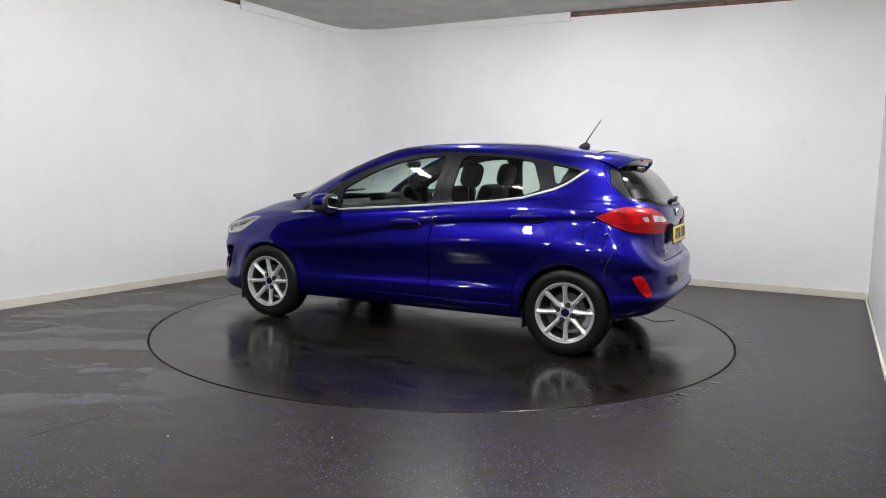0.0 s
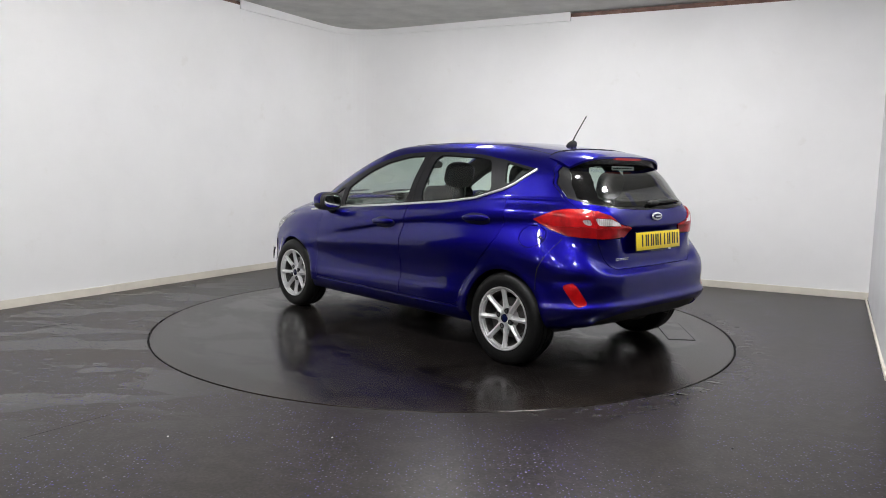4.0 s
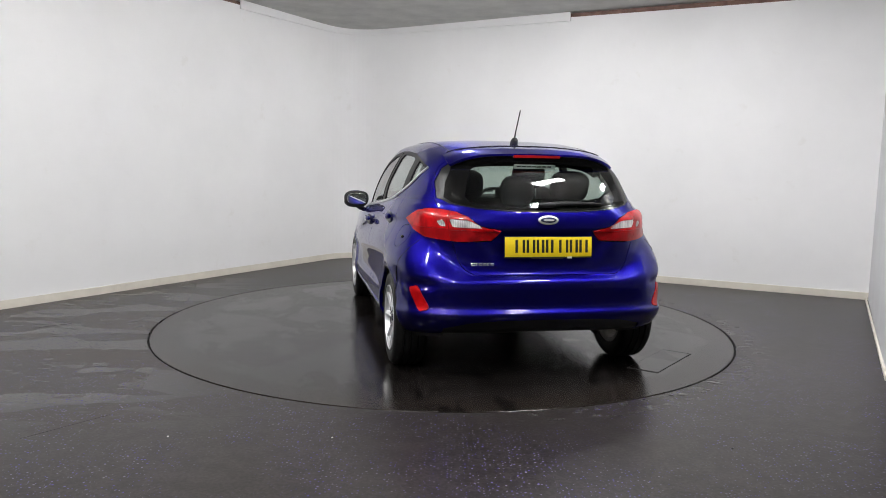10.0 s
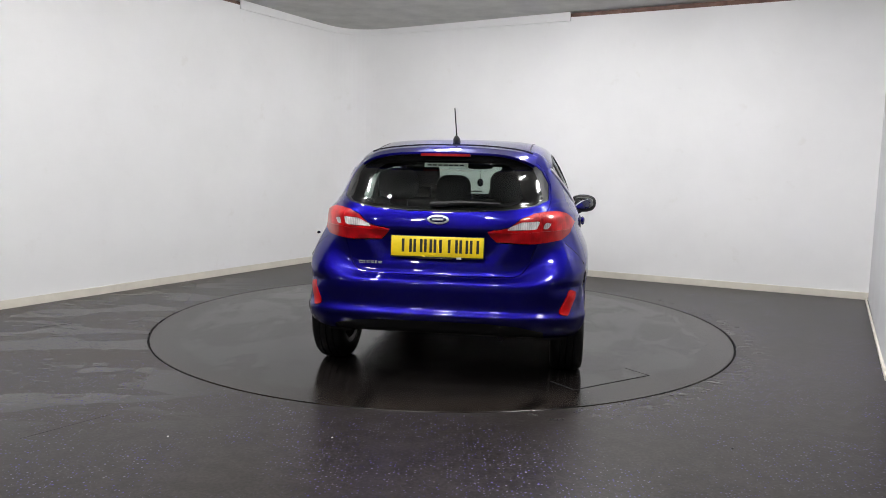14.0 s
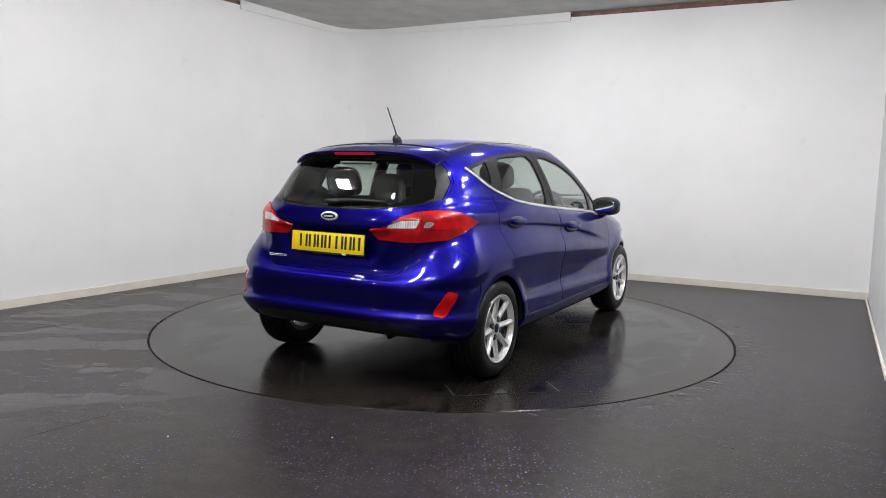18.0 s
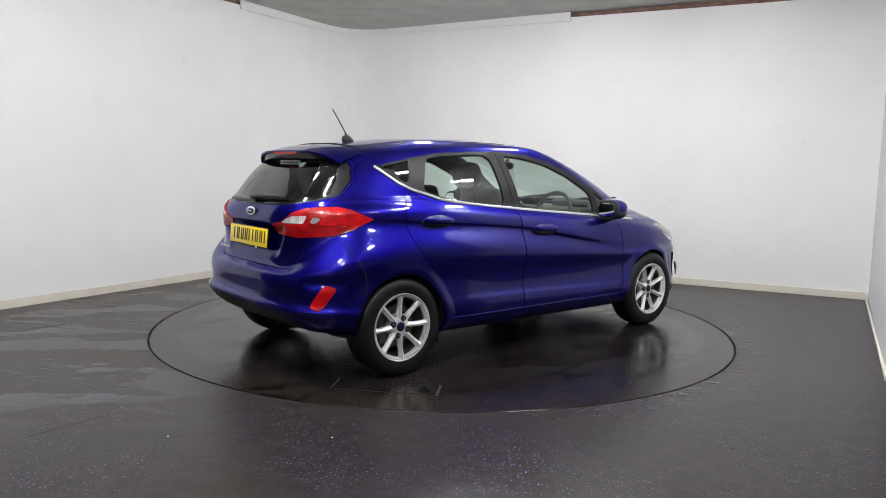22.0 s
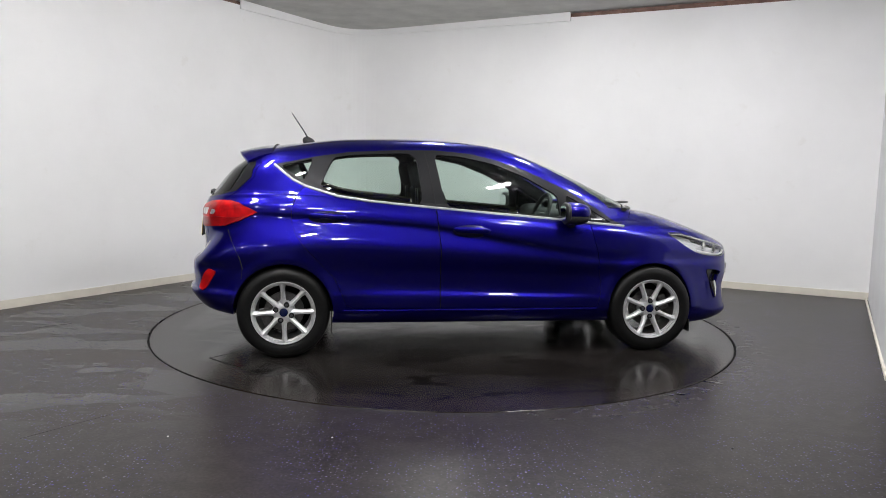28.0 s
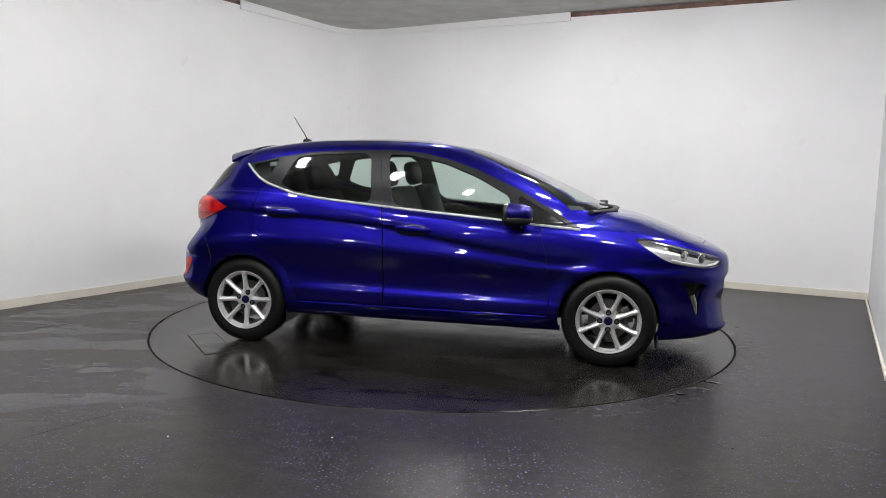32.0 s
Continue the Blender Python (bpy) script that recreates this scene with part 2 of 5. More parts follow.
def part(name, bm, mat, parent, label="", smooth=True, m=None):
    return link(name, bm, mat, parent, label, smooth, m)


def box(bm, x0, x1, y0, y1, z0, z1, m=None):
    vs = [bm.verts.new((x, y, z)) for x in (x0, x1) for y in (y0, y1) for z in (z0, z1)]
    for a in ((0, 1, 3, 2), (4, 6, 7, 5), (0, 4, 5, 1), (2, 3, 7, 6), (0, 2, 6, 4), (1, 5, 7, 3)):
        bm.faces.new([vs[i] for i in a])
    if m is not None:
        bmesh.ops.transform(bm, matrix=m, verts=vs)
    return vs


def revolve(bm, profile, axis="y", n=48, close=False):
    """A ring from a profile of (radius, along) about an axis."""
    rings = []
    for i in range(n):
        a = 2 * math.pi * i / n
        c, s = math.cos(a), math.sin(a)
        if axis == "y":
            rings.append([bm.verts.new((r * c, h, r * s)) for r, h in profile])
        else:
            rings.append([bm.verts.new((r * c, r * s, h)) for r, h in profile])
    k = len(profile)
    for i in range(n):
        a, b = rings[i], rings[(i + 1) % n]
        for j in range(k - 1 + close):
            bm.faces.new((a[j], a[(j + 1) % k], b[(j + 1) % k], b[j]))
    return rings


# ---- room ----
LEFT_DIR = Vector((0.5135, 0.858, 0)).normalized()
BACK_DIR = Vector((0.895, -0.446, 0)).normalized()
CORNER = Vector((-1.283, 4.141, 0))
RIGHT_CORNER = Vector((4.257, 1.385, 0))
CEIL_Z = 3.035
WALL_H = 2.975


def wall_run(name, pts, label, thick=0.2, h=WALL_H, z0=0.0, mat=None, proud=0.0, **tags):
    """A wall along a line of plan points, its room side to the right of the line's way."""
    bm = bmesh.new()
    rows = []
    for i, p in enumerate(pts):
        a = Vector(pts[max(i - 1, 0)])
        b = Vector(pts[min(i + 1, len(pts) - 1)])
        d = (b - a).normalized()
        n = Vector((-d.y, d.x, 0))
        q = Vector((p[0], p[1], 0))
        i0, o0 = q - n * proud, q + n * thick
        rows.append([bm.verts.new((v.x, v.y, z)) for v, z in ((i0, z0), (i0, h), (o0, h), (o0, z0))])
    for a, b in zip(rows, rows[1:]):
        for j in range(4):
            bm.faces.new((a[j], a[(j + 1) % 4], b[(j + 1) % 4], b[j]))
    bm.faces.new(rows[0])
    bm.faces.new(rows[-1][::-1])
    bmesh.ops.recalc_face_normals(bm, faces=bm.faces)
    ob = link(name, bm, mat or WALL, smooth=False)
    return tagged(ob, label, "wall", kind="structure")


def corner_arc(c, d_in, d_out, r, n=14):
    """Plan points of a rounded corner at c."""
    a, b = c - d_in * r, c + d_out * r
    return [(1 - t) ** 2 * a + 2 * t * (1 - t) * c + t * t * b for t in (i / n for i in range(n + 1))]


LEFT_END = CORNER - LEFT_DIR * 5.3
ARC = corner_arc(CORNER, LEFT_DIR, BACK_DIR, 0.55)
BACK_LINE = [LEFT_END] + ARC + [RIGHT_CORNER]
RIGHT_END = Vector((2.723, -1.50, 0))
wall_run("wall_back", BACK_LINE, "white painted wall with a rounded corner above a pale skirting")
wall_run("wall_right", [RIGHT_CORNER, RIGHT_END], "side wall beside the turntable floor, its shade put into a greyer tone", mat=WALL_SHADED)
# walls added out of view, toned grey and dark to dim the car's reflections
FAR_LEFT = CORNER - LEFT_DIR * 5.3 - BACK_DIR * 2.5
SHELL = [RIGHT_END, Vector((4.6, -4.0, 0)), Vector((4.6, -9.0, 0)), Vector((-7.5, -9.0, 0)), FAR_LEFT]
wall_run("wall_front", SHELL[:4], "plain grey wall added out of view to close the studio and dim reflections", mat=WALL_UNSEEN_GREY)
wall_run("wall_side", [SHELL[3], FAR_LEFT, LEFT_END], "dark grey wall added out of view to darken the car's reflections", mat=WALL_UNSEEN_DARK)

# the raw strip above the walls, skirting and the boxed trim under the ceiling


def shifted(pts, d):
    """The line moved by d to the left of its way."""
    out = []
    for i, p in enumerate(pts):
        a, b = Vector(pts[max(i - 1, 0)]), Vector(pts[min(i + 1, len(pts) - 1)])
        t = (b - a).normalized()
        out.append(Vector((p[0] - t.y * d, p[1] + t.x * d, 0)))
    return out


wall_run("wall_head", shifted(BACK_LINE, 0.07), "raw brown strip between wall and ceiling", 0.1, CEIL_Z + 0.01, WALL_H - 0.05, RAW_EDGE)
tagged(wall_run("skirting", BACK_LINE, "cream painted skirting board along the white wall", 0.001, 0.072, 0.0, SKIRTING_PAINT, 0.014), category="skirting")
tagged(wall_run("skirting_right", [RIGHT_CORNER - BACK_DIR * 0.014, RIGHT_END], "thin cream painted skirting strip", 0.001, 0.022, 0.0, SKIRTING_PAINT, 0.014), category="skirting")
TRIM_LINE = [Vector((-2.29, 2.46, 0))] + ARC + [Vector((1.41, 2.80, 0))]
tagged(wall_run("trim", TRIM_LINE, "white boxed trim under the ceiling", 0.0, CEIL_Z, WALL_H - 0.045, WALL, 0.02), category="trim")

bm = bmesh.new()
vs = [bm.verts.new((x, y, 0)) for x, y in ((-9, -10), (6, -10), (6, 6), (-9, 6))]
ring = [bm.verts.new(((DISC_R + 0.014) * math.cos(a), (DISC_R + 0.014) * math.sin(a), 0)) for a in
        (2 * math.pi * i / 128 for i in range(128))]
es = [bm.edges.new((vs[i], vs[(i + 1) % 4])) for i in range(4)]
es += [bm.edges.new((ring[i], ring[(i + 1) % 128])) for i in range(128)]
bmesh.ops.triangle_fill(bm, use_beauty=True, edges=es)
for f in bm.faces:
    if f.normal.z < 0:
        f.normal_flip()
low = bmesh.ops.extrude_edge_only(bm, edges=[e for e in bm.edges if all(abs(v.co.xy.length - DISC_R - 0.014) < 1e-3 for v in e.verts)])
for v in low["geom"]:
    if isinstance(v, bmesh.types.BMVert):
        v.co.z = -0.12
tagged(link("floor", bm, FLOOR, smooth=False), "dark grey speckled floor with dried water stains", "floor", kind="structure")

bm = bmesh.new()
revolve(bm, [(0.0, 0.0), (1.0, 0.0), (DISC_R - 0.004, 0.0), (DISC_R, -0.004), (DISC_R, -0.1), (0.0, -0.1)], axis="z", n=128)
bmesh.ops.remove_doubles(bm, verts=bm.verts, dist=1e-5)
turntable = tagged(link("turntable", bm, DISC, smooth=False), "round dark grey car turntable, damp, set flush in the floor", "turntable")

LID = [(-1.71 + CAR_X, -0.79 + CAR_Y), (-1.32 + CAR_X, -1.24 + CAR_Y), (-1.18 + CAR_X, -1.11 + CAR_Y), (-1.57 + CAR_X, -0.66 + CAR_Y)]
lid_c = Vector((sum(p[0] for p in LID) / 4, sum(p[1] for p in LID) / 4))
for nm, grow, z, mt, lb in (("hatch_gap", 1.03, 0.0012, GAP, "dark gap round the hatch"), ("hatch_lid", 0.99, 0.0028, DISC, "dark grey hatch lid in the turntable")):
    bm = bmesh.new()
    ring = [lid_c + (Vector(p) - lid_c) * grow for p in LID]
    if nm == "hatch_gap":
        ring = [p + (p - lid_c).normalized() * 0.004 for p in ring]
    lo = [bm.verts.new((p.x, p.y, -0.001)) for p in ring]
    hi = [bm.verts.new((p.x, p.y, z)) for p in ring]
    bm.faces.new(hi)
    for k in range(4):
        bm.faces.new((lo[k], lo[(k + 1) % 4], hi[(k + 1) % 4], hi[k]))
    bmesh.ops.recalc_face_normals(bm, faces=bm.faces)
    part(nm, bm, mt, turntable, lb, smooth=False)
bm = bmesh.new()
revolve(bm, [(DISC_R - 0.001, -0.02), (DISC_R + 0.0135, -0.02)], axis="z", n=128)
tagged(link("turntable_gap", bm, GAP, smooth=False), "dark joint round the turntable", "joint", kind="structure")

# the plaster sags a little towards the rounded corner
bm = bmesh.new()
box(bm, -10, 7, -10, 7, CEIL_Z + 0.06, CEIL_Z + 0.2)
sheet = []
for i in range(69):
    row = []
    for j in range(69):
        p = Vector((-10 + 0.25 * i, -10 + 0.25 * j, 0))
        sag = 0.036 * math.exp(-((p - CORNER - Vector((0.5, -0.1, 0))).length / 1.9) ** 2) + 0.003 * noise.noise(p * 0.9)
        row.append(bm.verts.new((p.x, p.y, CEIL_Z + 0.002 - sag)))
    sheet.append(row)
for a, b in zip(sheet, sheet[1:]):
    for j in range(68):
        bm.faces.new((a[j], a[j + 1], b[j + 1], b[j]))
tagged(link("ceiling", bm, CEIL), "grey unpainted plaster ceiling", "ceiling", kind="structure")
# ---- ceiling lamps ----
def lamp_place(s, t):
    return CORNER + BACK_DIR * s - LEFT_DIR * t


# third to eighth follow window reflections; the other six are added as fill
LAMPS = [(2.5, 1.9), (4.2, 2.0), (6.05, 2.9), (5.2, 4.0), (2.1, 5.2), (3.35, 5.9), (4.5, 6.8), (5.5, 7.3), (6.2, 5.2), (3.2, 9.5), (4.9, 9.8), (1.2, 9.6)]
for s, t in LAMPS:
    at = lamp_place(s, t)
    turn = math.degrees(math.atan2(LEFT_DIR.y, LEFT_DIR.x))
    bm = bmesh.new()
    box(bm, -0.20, 0.20, -0.085, 0.085, -0.06, 0.0)
    lamp = tagged(link("ceiling_lamp", bm, WALL, smooth=False, m=pose(at.x, at.y, CEIL_Z, 0, 0, turn)), "white linear ceiling lamp with a glowing panel, out of view, half the set added as fill", "lamp", "ceiling lamps")
    bm = bmesh.new()
    rows = []
    for k in range(13):
        a = math.pi * k / 12
        c, d = math.cos(a), math.sin(a)
        rows.append([bm.verts.new((x, 0.058 * math.copysign(abs(c) ** 0.35, c), -0.062 - 0.050 * d ** 0.35)) for x in (-0.18, 0.18)])
    for p, q in zip(rows, rows[1:]):
        bm.faces.new((p[0], q[0], q[1], p[1]))
    bm.faces.new([r[0] for r in rows]), bm.faces.new([r[1] for r in rows])
    bmesh.ops.recalc_face_normals(bm, faces=bm.faces)
    part("diffuser", bm, LAMP, lamp, "glowing white half-round diffuser")


# water drops and small scraps on the floor
WATER = simple("water_mark", (0.006, 0.0055, 0.0055), 0.08, vary=0.2)
SCRAP = simple("pale_scrap", (0.7, 0.69, 0.66), 0.7)
rng = random.Random(5)
for x, y, r in ((1.623, -1.600, 0.034), (1.355, -1.845, 0.024), (1.532, -1.745, 0.016), (1.296, -1.866, 0.014), (1.493, -1.79, 0.011)):
    bm = bmesh.new()
    ring = [(r * (1 + 0.25 * math.sin(2 * a + x * 9) + 0.15 * rng.uniform(-1, 1)), a) for a in (2 * math.pi * k / 18 for k in range(18))]
    rim = [bm.verts.new((1.3 * d * math.cos(a), 0.8 * d * math.sin(a), 0.0)) for d, a in ring]
    crown = [bm.verts.new((1.0 * d * math.cos(a), 0.6 * d * math.sin(a), 0.0016)) for d, a in ring]
    for k in range(18):
        bm.faces.new((rim[k], rim[(k + 1) % 18], crown[(k + 1) % 18], crown[k]))
    bm.faces.new(crown)
    tagged(link("water_drop", bm, WATER, m=pose(x, y, 0.0004, 0, 0, -20)), "dark flat water drop lying on the floor beside the turntable", "water drop", "water drops")
for x, y, mt, lb in ((-1.247, -2.624, SCRAP, "tiny pale scrap lying on the dark floor"), (-0.497, -2.60, SCRAP, "tiny pale scrap lying on the dark floor"),
                     (1.331, -2.647, GAP, "tiny black grit crumb lying on the floor")):
    bm = bmesh.new()
    vs = box(bm, -0.0035, 0.0035, -0.003, 0.003, 0.0, 0.003)
    for v in vs:
        v.co += Vector((rng.uniform(-1, 1), rng.uniform(-1, 1), 0)) * 0.001
    tagged(link("floor_scrap", bm, mt, m=pose(x, y, 0.0002, 0, 0, 30)), lb, "scrap", "scraps on the floor")
bm = bmesh.new()
box(bm, -0.115, 0.115, -0.004, 0.004, 0.0002, 0.0015)
tagged(link("floor_seam", bm, GAP, m=pose(-2.93, -0.417, 0, 0, 0, 44)), "short dark seam cut in the floor", "seam", kind="structure")
bm = bmesh.new()
box(bm, -0.21, 0.21, -0.0015, 0.0015, 0.0002, 0.0008)
tagged(link("floor_scratch", bm, GAP, m=pose(-1.764, -2.515, 0, 0, 0, 53)), "thin dark scratch cut in the floor", "scratch", kind="structure")
# ---- car ----
from mathutils.bvhtree import BVHTree


def smooth_curve(pts):
    """A smooth function through (x, z) points, given by falling or rising x."""
    pts = sorted(pts)
    xs, zs = [p[0] for p in pts], [p[1] for p in pts]
    n = len(xs)
    d = [(zs[i + 1] - zs[i]) / (xs[i + 1] - xs[i]) for i in range(n - 1)]
    m = [d[0]] + [0 if d[i - 1] * d[i] <= 0 else 2 * d[i - 1] * d[i] / (d[i - 1] + d[i]) for i in range(1, n - 1)] + [d[-1]]

    def f(x):
        x = np.clip(np.asarray(x, float), xs[0], xs[-1])
        i = np.clip(np.searchsorted(xs, x) - 1, 0, n - 2)
        X, Z, M = np.array(xs), np.array(zs), np.array(m)
        h = X[i + 1] - X[i]
        t = (x - X[i]) / h
        return ((1 + 2 * t) * (1 - t) ** 2 * Z[i] + t * (1 - t) ** 2 * h * M[i] + t * t * (3 - 2 * t) * Z[i + 1] + t * t * (t - 1) * h * M[i + 1])
    return f


# the body as level lines, from the floor up: front end, rear end, half width, squareness front and rear, height along the car
R_LOW = (11.0, 4.0)
LEVELS = [
    (1.90, -1.70, 0.74, 4.5, R_LOW, [(2.0, 0.21), (1.5, 0.185), (0.9, 0.215), (-0.9, 0.225), (-1.5, 0.275), (-1.8, 0.305)]),
    (1.98, -1.80, 0.80, 4.5, R_LOW, [(2.0, 0.20), (1.5, 0.175), (0.9, 0.215), (-0.9, 0.225), (-1.5, 0.275), (-1.8, 0.305)]),
    (2.035, -1.855, 0.838, 4.3, R_LOW, [(2.0, 0.235), (1.5, 0.235), (0.9, 0.26), (-0.9, 0.275), (-1.5, 0.325), (-1.87, 0.362)]),
    (2.015, -1.893, 0.850, 4.3, R_LOW, [(2.0, 0.30), (1.5, 0.34), (0.9, 0.372), (-0.9, 0.405), (-1.5, 0.405), (-1.87, 0.425)]),
    (2.002, -1.872, 0.843, 4.3, R_LOW, [(2.0, 0.42), (0.9, 0.415), (-0.9, 0.455), (-1.5, 0.455), (-1.87, 0.462)]),
    (2.028, -1.876, 0.838, 4.2, R_LOW, [(2.0, 0.50), (0.9, 0.530), (-0.9, 0.555), (-1.87, 0.575)]),
    (2.040, -1.868, 0.859, 3.9, (9.0, 4.0), [(2.0, 0.56), (1.7, 0.59), (0.9, 0.61), (0.0, 0.68), (-0.9, 0.74), (-1.5, 0.70), (-1.72, 0.655), (-1.85, 0.612)]),
    (2.045, -1.812, 0.846, 3.7, 4.8, [(2.0, 0.60), (1.7, 0.635), (0.9, 0.645), (0.6, 0.69), (0.2, 0.765), (-0.24, 0.838), (-0.75, 0.88), (-1.43, 0.91), (-1.66, 0.82), (-1.8, 0.655)]),
    (2.042, -1.815, 0.860, 3.7, 4.5, [(2.0, 0.65), (1.7, 0.685), (0.9, 0.72), (0.6, 0.742), (0.2, 0.79), (-0.24, 0.862), (-0.75, 0.902), (-1.43, 0.945), (-1.8, 0.89)]),
    (2.030, -1.805, 0.828, 3.7, 4.6, [(2.0, 0.695), (1.7, 0.735), (0.8, 0.845), (0.0, 0.915), (-0.96, 0.965), (-1.43, 0.985), (-1.8, 0.955)]),
    (1.975, -1.79, 0.785, 3.9, 4.2, [(2.0, 0.73), (1.7, 0.765), (1.05, 0.862), (0.58, 0.905), (0.0, 0.95), (-0.5, 0.99), (-1.0, 1.025), (-1.4, 1.03), (-1.8, 1.0)]),
    (1.85, -1.775, 0.768, 4.0, 4.2, [(1.9, 0.772), (1.75, 0.800), (1.05, 0.878), (0.58, 0.915), (0.0, 0.96), (-0.5, 1.0), (-1.0, 1.04), (-1.4, 1.05), (-1.8, 1.02)]),
    (1.63, -1.765, 0.760, 4.0, 4.2, [(1.9, 0.84), (1.62, 0.872), (1.05, 0.888), (0.58, 0.925), (0.0, 0.97), (-0.5, 1.01), (-1.0, 1.05), (-1.4, 1.06), (-1.8, 1.03)]),
    (1.43, -1.755, 0.755, 4.2, 4.2, [(1.45, 0.938), (1.05, 0.896), (0.58, 0.93), (0.0, 0.98), (-0.5, 1.02), (-1.0, 1.06), (-1.4, 1.07), (-1.8, 1.04)]),
    (1.27, -1.745, 0.750, 4.5, 4.2, [(1.28, 0.968), (1.0, 0.92), (0.58, 0.945), (0.0, 0.99), (-0.5, 1.03), (-1.0, 1.07), (-1.4, 1.08), (-1.8, 1.05)]),
    (1.11, -1.70, 0.727, 4.6, 4.2, [(1.11, 1.035), (0.8, 1.03), (0.0, 1.09), (-0.5, 1.12), (-1.4, 1.14), (-1.8, 1.11)]),
    (0.75, -1.62, 0.672, 4.6, (5.5, 4.3), [(0.75, 1.20), (0.3, 1.222), (-0.3, 1.235), (-1.4, 1.22), (-1.8, 1.20)]),
    (0.40, -1.54, 0.605, 4.4, (7.0, 4.5), [(0.40, 1.340), (-0.1, 1.347), (-0.5, 1.345), (-1.2, 1.305), (-1.6, 1.265)]),
    (0.25, -1.51, 0.555, 4.2, (7.0, 4.5), [(0.25, 1.384), (-0.2, 1.392), (-0.5, 1.39), (-1.2, 1.345), (-1.6, 1.30)]),
    (0.12, -1.48, 0.46, 4.0, (6.0, 4.2), [(0.12, 1.406), (-0.4, 1.423), (-0.8, 1.415), (-1.2, 1.375), (-1.6, 1.32)]),
    (-0.05, -1.42, 0.25, 3.0, 4.0, [(0.0, 1.434), (-0.4, 1.442), (-0.8, 1.432), (-1.2, 1.392), (-1.6, 1.34)]),
    (-0.25, -1.30, 0.0, 3.0, 4.0, [(0.0, 1.44), (-0.4, 1.446), (-0.8, 1.436), (-1.2, 1.396), (-1.6, 1.34)]),
]
XC = -0.1
COLS = 220


def level_line(xf, xr, w, nf, nr, prof):
    a = np.linspace(0, math.pi, 4001)
    c, s = np.cos(a), np.sin(a)
    px, py = nr if isinstance(nr, tuple) else (nr, nr)
    n = np.where(c > 0, nf, px)
    ny = np.where(c > 0, nf, py)
    xc = XC if w > 0.3 else 0.5 * (xf + xr)
    x = xc + np.where(c > 0, xf - xc, xc - xr) * np.sign(c) * np.abs(c) ** (2 / n)
    y = w * np.abs(s) ** (2 / ny)
    run = np.concatenate([[0], np.cumsum(np.hypot(np.diff(x), np.diff(y)))])
    at = np.linspace(0, run[-1], COLS + 1)
    x, y = np.interp(at, run, x), np.interp(at, run, y)
    return np.stack([x, y, smooth_curve(prof)(x)], 1)


def soft(v, lo, hi):
    t = np.clip((v - lo) / (hi - lo), 0, 1)
    return t * t * (3 - 2 * t)


def body_grid(sub=7):
    rows = np.array([level_line(*lv) for lv in LEVELS])
    # the shoulder draws in towards the tail, its crease fades on the front wings
    for i, tail, nose in ((7, -0.038, 0.008), (8, -0.045, -0.007), (9, -0.025, 0.0), (10, -0.008, 0.0)):
        x = rows[i, :, 0]
        k = np.clip((0.5 - x) / 1.1, 0, 1)
        f = np.clip((x - 0.2) / 0.7, 0, 1)
        rows[i, :, 1] *= 1 + (tail * k * k * (3 - 2 * k) + nose * f * f * (3 - 2 * f)) / 0.85
    # the hollow above the ledge along the foot of the doors
    x = rows[4, :, 0]
    along = soft(x, -0.92, -0.45) * (1 - soft(x, 0.50, 0.95))
    for i, deep in ((4, 0.012), (5, 0.006), (3, 0.002)):
        rows[i, :, 1] -= deep * along * (np.abs(rows[i, :, 1]) > 0.5)
    out = []
    k = len(rows)
    for i in range(k - 1):
        p0, p1, p2, p3 = rows[max(i - 1, 0)], rows[i], rows[i + 1], rows[min(i + 2, k - 1)]
        d0 = np.linalg.norm(p1 - p0, axis=1)[:, None] ** 0.5 + 1e-6
        d1 = np.linalg.norm(p2 - p1, axis=1)[:, None] ** 0.5 + 1e-6
        d2 = np.linalg.norm(p3 - p2, axis=1)[:, None] ** 0.5 + 1e-6
        m1 = (p1 - p0) / d0 - (p2 - p0) / (d0 + d1) + (p2 - p1) / d1 if i else (p2 - p1) / d1
        m2 = (p2 - p1) / d1 - (p3 - p1) / (d1 + d2) + (p3 - p2) / d2 if i < k - 2 else (p2 - p1) / d1
        m1, m2 = m1 * d1, m2 * d1
        for t in (j / sub for j in range(sub)):
            out.append((2 * t ** 3 - 3 * t * t + 1) * p1 + (t ** 3 - 2 * t * t + t) * m1 + (3 * t * t - 2 * t ** 3) * p2 + (t ** 3 - t * t) * m2)
    out.append(rows[-1])
    out = np.array(out)
    x, y, z = out[..., 0], np.abs(out[..., 1]), out[..., 2]
    # the plate's hollow in the tailgate
    half = 0.30 + 0.10 * soft(z, 0.72, 0.90)
    hollow = 0.022 * (1 - soft(y, half - 0.02, half + 0.05)) * soft(z, 0.715, 0.745) * (1 - soft(z, 0.875, 0.905)) * (x < -1.5)
    # pockets round the rear fog lamps and the wheel arches' lips
    pocket = 0.020 * np.exp(-((z - 0.585) / 0.028) ** 2) * soft(y, 0.62, 0.70) * soft(-x, 1.58, 1.68)
    out[..., 0] += hollow + pocket
    for wx in (-WHEELBASE / 2, WHEELBASE / 2):
        d = np.hypot(x - wx, z - 0.30)
        lip = (0.011 if wx < 0 else 0.017) * np.exp(-((d - 0.335) / (0.034 if wx < 0 else 0.050)) ** 2) * (y > 0.6) * (z > 0.28)
        out[..., 1] += lip * np.sign(out[..., 1])
    return out


